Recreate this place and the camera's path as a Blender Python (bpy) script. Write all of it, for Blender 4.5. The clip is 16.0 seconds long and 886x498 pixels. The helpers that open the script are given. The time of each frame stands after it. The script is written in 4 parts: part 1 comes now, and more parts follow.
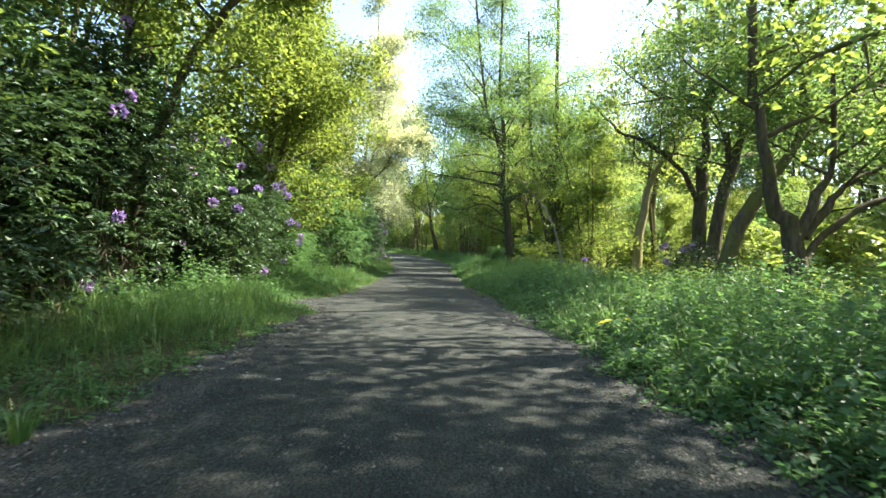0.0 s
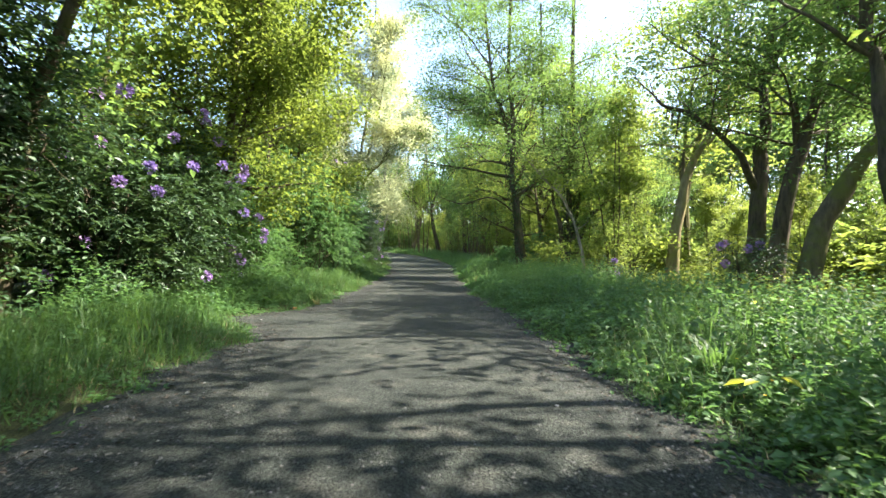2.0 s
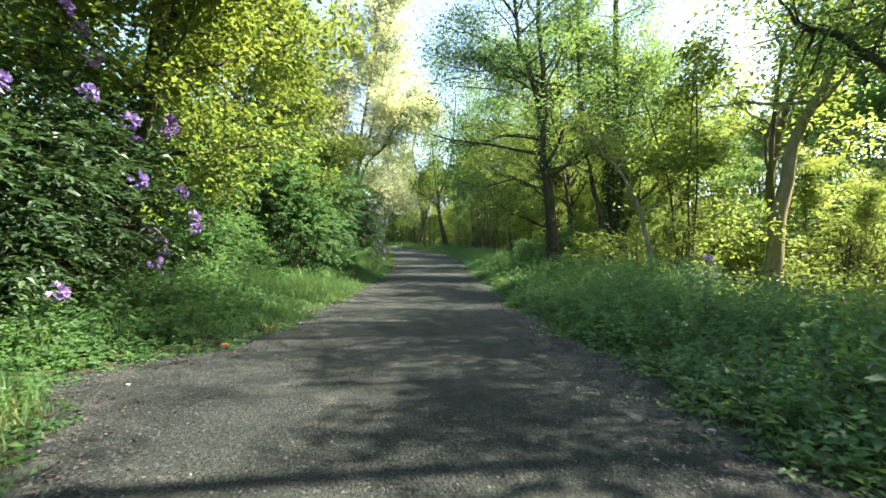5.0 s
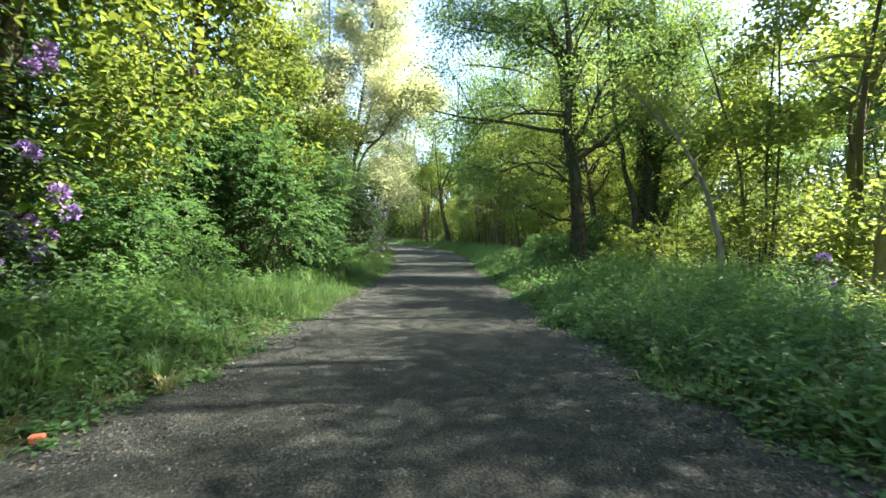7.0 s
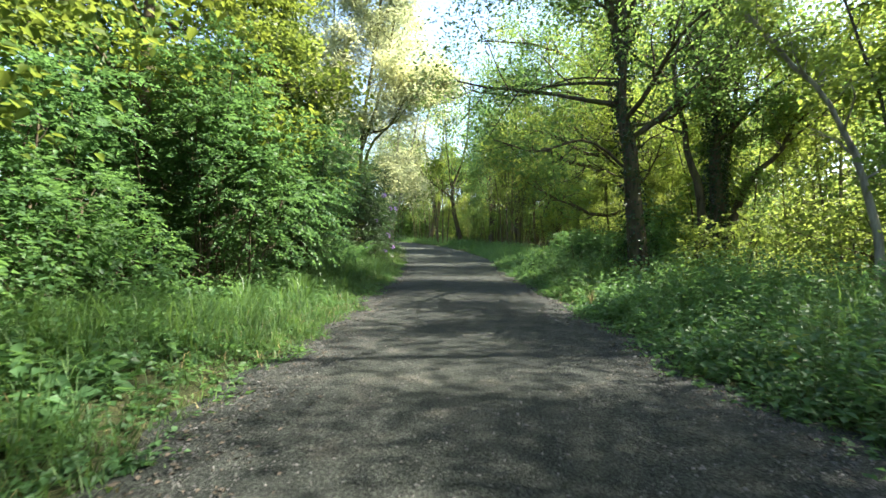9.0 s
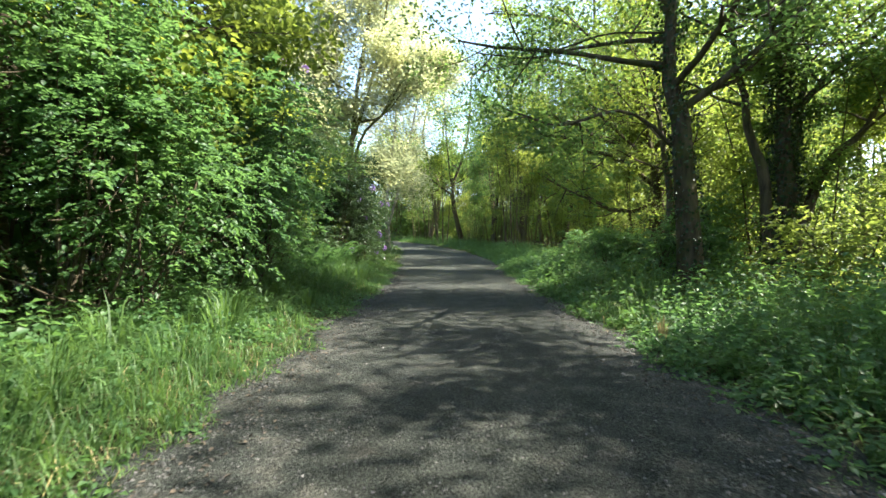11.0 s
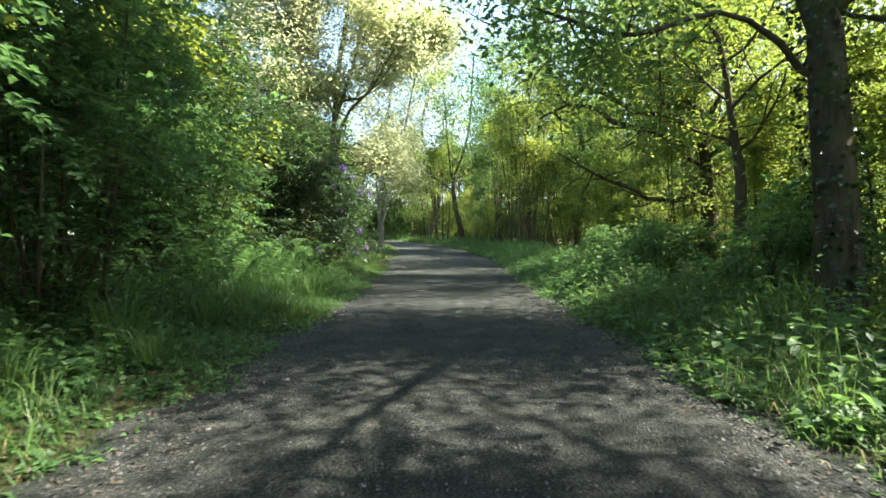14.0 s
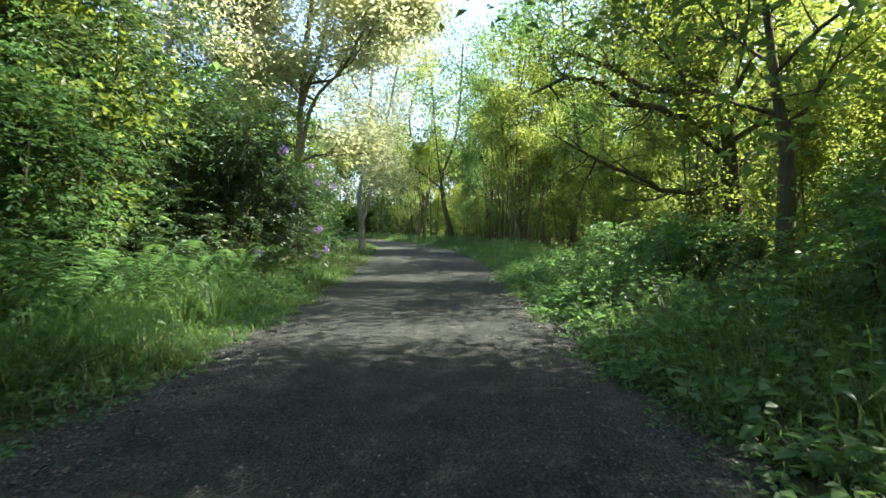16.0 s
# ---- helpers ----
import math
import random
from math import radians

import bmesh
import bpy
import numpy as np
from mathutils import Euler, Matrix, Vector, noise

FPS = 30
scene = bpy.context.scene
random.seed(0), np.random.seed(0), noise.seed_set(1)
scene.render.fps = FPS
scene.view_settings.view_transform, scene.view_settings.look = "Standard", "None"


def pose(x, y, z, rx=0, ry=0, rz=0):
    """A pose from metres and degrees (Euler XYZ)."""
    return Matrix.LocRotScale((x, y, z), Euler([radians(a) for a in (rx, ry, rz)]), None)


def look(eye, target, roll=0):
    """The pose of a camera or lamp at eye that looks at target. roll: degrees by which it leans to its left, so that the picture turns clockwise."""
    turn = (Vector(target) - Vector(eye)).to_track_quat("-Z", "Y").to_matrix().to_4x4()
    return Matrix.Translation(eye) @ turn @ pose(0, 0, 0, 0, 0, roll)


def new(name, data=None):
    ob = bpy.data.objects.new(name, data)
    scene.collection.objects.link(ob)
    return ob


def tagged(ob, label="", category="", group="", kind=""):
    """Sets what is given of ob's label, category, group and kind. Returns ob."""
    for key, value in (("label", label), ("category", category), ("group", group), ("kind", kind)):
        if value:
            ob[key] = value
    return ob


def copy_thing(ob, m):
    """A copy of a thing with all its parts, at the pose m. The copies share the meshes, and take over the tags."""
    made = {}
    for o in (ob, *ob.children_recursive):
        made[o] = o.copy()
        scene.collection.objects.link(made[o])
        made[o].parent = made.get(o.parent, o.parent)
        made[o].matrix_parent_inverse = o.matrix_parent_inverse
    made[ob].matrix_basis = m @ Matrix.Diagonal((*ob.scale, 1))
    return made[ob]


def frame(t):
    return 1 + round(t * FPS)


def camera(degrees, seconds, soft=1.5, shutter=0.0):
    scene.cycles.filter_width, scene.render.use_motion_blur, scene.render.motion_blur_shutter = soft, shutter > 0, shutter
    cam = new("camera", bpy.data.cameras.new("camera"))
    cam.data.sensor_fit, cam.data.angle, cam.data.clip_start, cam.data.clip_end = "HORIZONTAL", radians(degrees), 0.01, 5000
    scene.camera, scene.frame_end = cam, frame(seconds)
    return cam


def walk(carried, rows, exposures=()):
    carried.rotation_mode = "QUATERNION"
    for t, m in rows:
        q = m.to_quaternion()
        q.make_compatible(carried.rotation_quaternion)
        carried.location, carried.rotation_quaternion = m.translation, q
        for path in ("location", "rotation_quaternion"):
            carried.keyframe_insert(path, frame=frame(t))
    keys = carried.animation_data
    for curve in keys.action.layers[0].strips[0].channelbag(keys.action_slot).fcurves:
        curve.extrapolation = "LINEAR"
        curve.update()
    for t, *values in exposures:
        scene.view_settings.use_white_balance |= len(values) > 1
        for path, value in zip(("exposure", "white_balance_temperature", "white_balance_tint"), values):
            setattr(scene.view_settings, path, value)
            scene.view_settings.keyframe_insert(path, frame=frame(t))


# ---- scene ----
cam = camera(86.1, 16.0, shutter=0.3)
METRES, EYE, TILT, LEAN, TURN = 25.95, 1.4, 0.0, 0.0, 0.0
ROWS = [
    (0.0, 0.0, 0.0, 0.0, -0.01, 0.58, -0.93),
    (0.5, 0.001, 0.0335, 0.0, -0.03, 0.63, -0.93),
    (1.0, 0.0004, 0.0669, 0.0035, 0.04, 0.6, -0.94),
    (1.5, 0.0026, 0.0998, 0.0012, 0.1, 0.6, -0.89),
    (2.0, 0.0027, 0.1322, 0.0005, 0.29, 0.56, -0.95),
    (2.5, 0.0031, 0.1636, 0.0037, 0.23, 0.54, -0.88),
    (3.0, 0.0014, 0.1944, 0.0025, 0.3, 0.52, -0.86),
    (3.5, -0.0035, 0.2247, 0.0053, 0.32, 0.3, -0.9),
    (4.0, -0.009, 0.257, 0.0017, 0.36, 0.25, -0.89),
    (4.5, -0.0136, 0.2881, 0.0012, 0.68, 0.07, -0.87),
    (7.0, -0.0262, 0.4458, 0.0005, 1.06, -0.57, -0.76),
    (7.5, -0.0329, 0.4764, 0.0013, 1.0, -0.6, -0.77),
    (8.0, -0.0384, 0.5085, 0.0008, 1.6, -0.65, -0.75),
    (8.5, -0.0437, 0.5398, 0.0025, 1.91, -0.64, -0.71),
    (9.0, -0.0489, 0.5718, -0.002, 2.01, -0.68, -0.7),
    (11.5, -0.0506, 0.7283, -0.0003, 2.15, -0.75, -0.53),
    (12.0, -0.0524, 0.7577, -0.0018, 2.67, -0.77, -0.51),
    (12.5, -0.0532, 0.7864, -0.0015, 2.6, -0.74, -0.49),
    (13.0, -0.0509, 0.8163, -0.0012, 2.63, -0.77, -0.46),
    (13.5, -0.047, 0.8456, 0.0023, 2.53, -0.8, -0.46),
    (14.0, -0.0449, 0.8751, -0.002, 2.36, -0.82, -0.41),
    (14.5, -0.0403, 0.9056, -0.0023, 2.38, -0.88, -0.38),
    (15.0, -0.0381, 0.9336, -0.003, 1.87, -0.88, -0.38),
    (15.5, -0.0316, 0.9633, -0.0014, 1.89, -1.0, -0.3),
    (16.0, -0.0265, 0.9915, 0.0006, 1.49, -0.97, -0.27),
]
walk(cam, [(t, pose(0, 0, EYE, TILT, LEAN, TURN) @ pose(METRES * x, METRES * y, METRES * z, 90 + pitch, roll, yaw)) for t, x, y, z, yaw, pitch, roll in ROWS])

# ---- world, sun, exposure ----
SUN_ELEVATION, SUN_AZIMUTH = radians(46), radians(80)   # azimuth clockwise from +y
world = bpy.data.worlds.new("sky")
scene.world = world
world.use_nodes = True
wn, wl = world.node_tree.nodes, world.node_tree.links
sky = wn.new("ShaderNodeTexSky")
sky.sky_type, sky.sun_disc = "NISHITA", False
sky.sun_elevation, sky.sun_rotation = SUN_ELEVATION, SUN_AZIMUTH
sky.air_density, sky.dust_density = 1.0, 1.5
wn["Background"].inputs[1].default_value = 0.12
wl.new(sky.outputs[0], wn["Background"].inputs[0])
sun = new("sun", bpy.data.lights.new("sun", "SUN"))
sun.data.energy, sun.data.angle, sun.data.color = 5.0, radians(0.55), (1.0, 0.93, 0.82)
toward = Vector((math.cos(SUN_ELEVATION) * math.sin(SUN_AZIMUTH), math.cos(SUN_ELEVATION) * math.cos(SUN_AZIMUTH), math.sin(SUN_ELEVATION)))
sun.matrix_world = look(toward * 60, (0, 0, 0))
scene.view_settings.exposure = 2.45

rng = np.random.default_rng(7)


# ---- materials ----
class Nodes:
    """A short hand for one node material."""

    def __init__(self, name):
        self.mat = bpy.data.materials.new(name)
        self.mat.use_nodes = True
        self.tree = self.mat.node_tree
        self.bsdf = self.tree.nodes["Principled BSDF"]
        self.out = self.tree.nodes["Material Output"]

    def add(self, kind, **values):
        node = self.tree.nodes.new("ShaderNode" + kind)
        for key, value in values.items():
            node.inputs[key.replace("_", " ")].default_value = value
        return node

    def link(self, a, b):
        self.tree.links.new(a, b)

    def noise(self, scale, detail=4.0, rough=0.6):
        n = self.add("TexNoise", Scale=scale, Detail=detail, Roughness=rough)
        self.link(self.coords(), n.inputs["Vector"])
        return n.outputs["Fac"]

    def coords(self):
        return self.add("TexCoord").outputs["Object"]

    def ramp(self, fac, *stops):
        r = self.add("ValToRGB")
        while len(r.color_ramp.elements) < len(stops):
            r.color_ramp.elements.new(0.5)
        for e, (p, c) in zip(r.color_ramp.elements, stops):
            e.position, e.color = p, (*c, 1)
        self.link(fac, r.inputs[0])
        return r.outputs[0]

    def mix(self, kind, fac, a, b):
        m = self.add("MixRGB")
        m.blend_type = kind
        for value, slot in ((fac, 0), (a, 1), (b, 2)):
            if hasattr(value, "links"):
                self.link(value, m.inputs[slot])
            elif slot == 0:
                m.inputs[0].default_value = value
            else:
                m.inputs[slot].default_value = (*value, 1)
        return m.outputs[0]

    def bump(self, height, strength, distance):
        b = self.add("Bump", Strength=strength, Distance=distance)
        self.link(height, b.inputs["Height"])
        self.link(b.outputs[0], self.bsdf.inputs["Normal"])


def leaf_material(name, dark, light, through_light, share=0.42, rough=0.5, patch=0.5):
    """Leaf: a glossy skin that lets light through, varied leaf by leaf and in patches."""
    n = Nodes(name)
    one = n.add("NewGeometry").outputs["Random Per Island"]
    tint = n.ramp(one, (0.0, dark), (0.65, light), (1.0, tuple(1.25 * v for v in light)))
    spot = n.ramp(n.noise(patch, 3.0), (0.3, (0.62, 0.7, 0.75)), (0.7, (1.2, 1.12, 0.95)))
    colour = n.mix("MULTIPLY", 1.0, tint, spot)
    n.link(colour, n.bsdf.inputs["Base Color"])
    n.bsdf.inputs["Roughness"].default_value = rough
    n.bsdf.inputs["Specular IOR Level"].default_value = 0.4
    glow = n.add("BsdfTranslucent")
    n.link(n.mix("MULTIPLY", 1.0, n.ramp(one, (0.0, tuple(0.75 * v for v in through_light)), (1.0, through_light)), spot), glow.inputs["Color"])
    both = n.add("MixShader", Fac=share)
    n.link(n.bsdf.outputs[0], both.inputs[1])
    n.link(glow.outputs[0], both.inputs[2])
    n.link(both.outputs[0], n.out.inputs["Surface"])
    return n.mat


def bark_material(name, dark, light, moss, moss_amount):
    n = Nodes(name)
    w = n.add("TexNoise", Scale=9.0, Detail=8.0, Roughness=0.65)
    m = n.add("Mapping")
    m.inputs["Scale"].default_value = (1.0, 1.0, 0.22)
    n.link(n.coords(), m.inputs["Vector"])
    n.link(m.outputs[0], w.inputs["Vector"])
    base = n.ramp(w.outputs["Fac"], (0.3, dark), (0.7, light))
    green = n.ramp(n.noise(1.7, 5.0), (0.55 - moss_amount, (1, 1, 1)), (0.75 - moss_amount, (0, 0, 0)))
    n.link(n.mix("MIX", green, moss, base), n.bsdf.inputs["Base Color"])
    n.bsdf.inputs["Roughness"].default_value = 0.9
    n.bsdf.inputs["Specular IOR Level"].default_value = 0.15
    n.bump(w.outputs["Fac"], 0.9, 0.03)
    return n.mat


def earth_material(name, stops, scale, fine):
    n = Nodes(name)
    big = n.noise(0.35, 4.0)
    grain = n.noise(fine, 6.0, 0.75)
    mid = n.noise(scale, 5.0)
    colour = n.mix("MULTIPLY", 0.9, n.ramp(mid, *stops), n.ramp(grain, (0.40, (0.3, 0.3, 0.3)), (0.62, (1.95, 1.9, 1.8))))
    n.link(n.mix("MULTIPLY", 0.8, colour, n.ramp(big, (0.3, (0.75, 0.77, 0.8)), (0.7, (1.15, 1.12, 1.05)))), n.bsdf.inputs["Base Color"])
    n.bsdf.inputs["Roughness"].default_value = 0.93
    n.bsdf.inputs["Specular IOR Level"].default_value = 0.2
    n.bump(n.ramp(grain, (0.38, (0, 0, 0)), (0.62, (1, 1, 1))), 1.0, 0.016)
    return n.mat


def plain_material(name, a, b, rough=0.8):
    n = Nodes(name)
    info = n.add("ObjectInfo").outputs["Random"]
    one = n.add("NewGeometry").outputs["Random Per Island"]
    tint = n.mix("MIX", 0.5, n.ramp(one, (0.0, a), (1.0, b)), n.ramp(info, (0.0, a), (1.0, b)))
    n.link(n.mix("MULTIPLY", 0.7, tint, n.ramp(n.noise(60.0), (0.3, (0.6, 0.6, 0.6)), (0.7, (1.3, 1.3, 1.3)))), n.bsdf.inputs["Base Color"])
    n.bsdf.inputs["Roughness"].default_value = rough
    return n.mat


LEAF_MAPLE = leaf_material("maple leaf", (0.055, 0.11, 0.02), (0.12, 0.17, 0.028), (0.30, 0.38, 0.06), 0.5)
LEAF_GREEN = leaf_material("hazel leaf", (0.04, 0.098, 0.036), (0.072, 0.148, 0.055), (0.17, 0.33, 0.09), 0.48)
LEAF_ALDER = leaf_material("alder leaf", (0.045, 0.1, 0.03), (0.09, 0.16, 0.045), (0.25, 0.40, 0.10), 0.52)
LEAF_OAK = leaf_material("oak leaf", (0.06, 0.115, 0.025), (0.115, 0.18, 0.035), (0.36, 0.47, 0.08), 0.55)
LEAF_PALE = leaf_material("willow leaf", (0.21, 0.235, 0.12), (0.33, 0.355, 0.2), (0.62, 0.66, 0.36), 0.6)
LEAF_RHODO = leaf_material("rhododendron leaf", (0.022, 0.05, 0.022), (0.05, 0.092, 0.042), (0.1, 0.18, 0.05), 0.25, 0.45)
LEAF_BRAMBLE = leaf_material("bramble leaf", (0.075, 0.13, 0.03), (0.15, 0.20, 0.05), (0.42, 0.52, 0.10), 0.56)
LEAF_NETTLE = leaf_material("nettle leaf", (0.045, 0.108, 0.04), (0.085, 0.17, 0.064), (0.2, 0.38, 0.1), 0.45)
LEAF_YELLOW = leaf_material("yellowed leaf", (0.35, 0.36, 0.03), (0.5, 0.48, 0.05), (0.6, 0.6, 0.06), 0.45)
LEAF_IVY = leaf_material("ivy leaf", (0.015, 0.035, 0.012), (0.035, 0.065, 0.02), (0.06, 0.1, 0.02), 0.2, 0.35)
GRASS = leaf_material("grass blade", (0.038, 0.092, 0.03), (0.08, 0.147, 0.045), (0.18, 0.32, 0.07), 0.42, 0.55, 1.3)
GRASS_DRY = leaf_material("straw", (0.24, 0.2, 0.09), (0.36, 0.3, 0.15), (0.3, 0.26, 0.12), 0.3, 0.7)
BLOOM = leaf_material("purple petal", (0.24, 0.15, 0.42), (0.44, 0.31, 0.64), (0.42, 0.27, 0.62), 0.35, 0.6)
BUTTERCUP = leaf_material("yellow petal", (0.7, 0.5, 0.02), (0.8, 0.6, 0.03), (0.6, 0.45, 0.02), 0.3)
BARK = bark_material("dark bark", (0.035, 0.028, 0.02), (0.14, 0.112, 0.075), (0.085, 0.095, 0.025), 0.04)
BARK_MOSSY = bark_material("mossy bark", (0.05, 0.042, 0.028), (0.17, 0.14, 0.085), (0.12, 0.13, 0.03), 0.12)
BARK_PALE = bark_material("pale bark", (0.14, 0.125, 0.10), (0.36, 0.33, 0.27), (0.12, 0.13, 0.05), -0.05)
# yellowish mossy bark, with the sun on the leaning willow put into its colour
BARK_SUNNY = bark_material("sunlit yellow mossy bark", (0.13, 0.105, 0.05), (0.34, 0.28, 0.15), (0.2, 0.2, 0.05), 0.08)
TWIG = bark_material("twig bark", (0.04, 0.032, 0.022), (0.12, 0.10, 0.065), (0.07, 0.08, 0.03), 0.0)
EARTH = earth_material("leaf mould and soil", ((0.3, (0.035, 0.042, 0.016)), (0.55, (0.06, 0.07, 0.024)), (0.75, (0.085, 0.075, 0.045))), 1.6, 55.0)
GRAVEL = earth_material("trodden dark gravel", ((0.3, (0.029, 0.036, 0.032)), (0.55, (0.05, 0.058, 0.051)), (0.75, (0.1, 0.1, 0.086))), 2.2, 48.0)
LITTER = plain_material("dead leaf", (0.03, 0.025, 0.017), (0.1, 0.078, 0.052), 0.85)
STONE = plain_material("grey stone chips", (0.025, 0.027, 0.025), (0.135, 0.13, 0.118))
STONE_PALE = plain_material("pale stone", (0.1, 0.098, 0.09), (0.26, 0.25, 0.23))
BRICK_RED = plain_material("broken red brick", (0.32, 0.10, 0.05), (0.38, 0.13, 0.06))


# ---- mesh helpers ----
def mesh_of(name, verts, faces, mat, smooth=False):
    """A mesh from arrays of points and of equal-sided faces."""
    verts, faces = np.asarray(verts, float), np.asarray(faces, int)
    me = bpy.data.meshes.new(name)
    me.vertices.add(len(verts))
    me.vertices.foreach_set("co", verts.ravel())
    me.loops.add(faces.size)
    me.loops.foreach_set("vertex_index", faces.ravel())
    me.polygons.add(len(faces))
    me.polygons.foreach_set("loop_start", np.arange(0, faces.size, faces.shape[1]))
    if smooth:
        me.polygons.foreach_set("use_smooth", np.ones(len(faces), bool))
    me.update(calc_edges=True)
    me.materials.append(mat)
    return me


def part(name, me, parent, label=""):
    ob = new(name, me)
    ob.parent = parent
    return tagged(ob, label) if label else ob


def thing(name, place, label, category, group=""):
    ob = new(name)
    ob.location = place
    ob.empty_display_size = 0.2
    return tagged(ob, label, category, group)


def stuff(name, me, label, category):
    return tagged(new(name, me), label, category, kind="stuff")


def unit(a):
    a = np.asarray(a, float)
    return a / np.maximum(np.linalg.norm(a, axis=-1, keepdims=True), 1e-9)


def leaf_points(p, d, n, length, width, oval=False):
    """Points and faces of leaves at p that grow along d, with faces turned to n."""
    p, d = np.asarray(p, float), unit(d)
    s = unit(np.cross(d, n))
    n = np.cross(s, d)
    length, width = np.broadcast_to(length, len(p))[:, None], np.broadcast_to(width, len(p))[:, None]
    lift = 0.22 * width * n
    i = np.arange(len(p))[:, None]
    if not oval:
        v = np.stack([p, p + 0.45 * length * d + 0.5 * width * s + lift, p + length * d - 0.12 * length * n, p + 0.45 * length * d - 0.5 * width * s + lift], 1)
        f = np.concatenate([i * 4 + [0, 2, 1], i * 4 + [0, 3, 2]])
        return v.reshape(-1, 3), f
    tip = p + length * d - 0.16 * length * n
    v = np.stack([p, p + 0.25 * length * d + 0.42 * width * s + lift, p + 0.62 * length * d + 0.40 * width * s + 0.7 * lift, tip,
                  p + 0.62 * length * d - 0.40 * width * s + 0.7 * lift, p + 0.25 * length * d - 0.42 * width * s + lift], 1)
    f = np.concatenate([i * 6 + [0, 3, 2, 1], i * 6 + [0, 5, 4, 3]])
    return v.reshape(-1, 3), f


def blade_points(p, d, height, width, bend):
    """Grass blades at p, leaning along the level way d."""
    p = np.asarray(p, float)
    d = unit(d)
    s = np.stack([-d[:, 1], d[:, 0], np.zeros(len(d))], 1)
    h, w, b = height[:, None], width[:, None], bend[:, None]
    up = np.array([0, 0, 1.0])
    mid = p + up * h * 0.6 + d * h * b * 0.35
    tip = p + up * h * (1 - 0.35 * b) + d * h * b * 1.0
    v = np.stack([p - s * w, p + s * w, mid + s * w * 0.75, mid - s * w * 0.75, tip], 1).reshape(-1, 3)
    i = np.arange(len(p))[:, None] * 5
    f = np.concatenate([i + [0, 1, 2], i + [0, 2, 3], i + [3, 2, 4]])
    return v, f


class Tubes:
    """Gathers tapered round limbs into one mesh."""

    def __init__(self):
        self.v, self.f, self.n = [], [], 0

    def add(self, pts, r0, r1, sides=6, flare=0.0):
        pts = np.asarray(pts, float)
        k = len(pts)
        t = np.gradient(pts, axis=0)
        t = unit(t)
        ref = np.array([0.31, 0.95, 0.05]) if abs(t[:, 2]).mean() > 0.6 else np.array([0.05, 0.1, 1.0])
        a = unit(np.cross(t, ref))
        b = np.cross(t, a)
        u = np.linspace(0, 1, k)
        r = r0 + (r1 - r0) * u ** 0.8 + flare * r0 * np.exp(-u * 9)
        ang = np.linspace(0, 2 * math.pi, sides, endpoint=False)
        wob = 1 + (0.13 * np.sin(ang * 2 + u[:, None] * 9 + self.n) + 0.07 * np.sin(ang * 3 + u[:, None] * 23)) * (sides > 5)
        ring = pts[:, None] + (r[:, None] * wob)[..., None] * (np.cos(ang)[None, :, None] * a[:, None] + np.sin(ang)[None, :, None] * b[:, None])
        base = self.n
        i, j = np.meshgrid(np.arange(k - 1), np.arange(sides), indexing="ij")
        q = np.stack([i * sides + j, i * sides + (j + 1) % sides, (i + 1) * sides + (j + 1) % sides, (i + 1) * sides + j], -1).reshape(-1, 4) + base
        if self.v:
            old = np.concatenate(self.v)
            near = np.argsort(((old - pts[0]) ** 2).sum(1))[:2]
            self.f.append(np.array([[near[0], near[1], base, base + 1]]))
        self.v.append(ring.reshape(-1, 3))
        self.f.append(q)
        self.n += k * sides

    def mesh(self, name, mat):
        return mesh_of(name, np.concatenate(self.v), np.concatenate(self.f), mat, True)


def wander(rg, start, way, length, steps, jitter, rise):
    """A crooked line that grows from start along way."""
    p, d = np.array(start, float), unit(way)
    pts = [p.copy()]
    for _ in range(steps):
        d = unit(d + rg.normal(0, jitter, 3) + np.array([0, 0, rise]))
        p = p + d * length / steps
        pts.append(p.copy())
    return np.array(pts)


def along(pts, u):
    """The place and the way at the share u of a line."""
    x = u * (len(pts) - 1)
    i = min(int(x), len(pts) - 2)
    return pts[i] + (pts[i + 1] - pts[i]) * (x - i), unit(pts[i + 1] - pts[i])


def smooth_line(pts, steps):
    """A rounded line through control points."""
    pts = np.asarray(pts, float)
    x = np.linspace(0, len(pts) - 1, steps)
    i = np.clip(x.astype(int), 0, len(pts) - 2)
    t = (x - i)[:, None]
    p0, p1, p2, p3 = pts[np.maximum(i - 1, 0)], pts[i], pts[i + 1], pts[np.minimum(i + 2, len(pts) - 1)]
    return 0.5 * (2 * p1 + (p2 - p0) * t + (2 * p0 - 5 * p1 + 4 * p2 - p3) * t ** 2 + (3 * p1 - p0 - 3 * p2 + p3) * t ** 3)


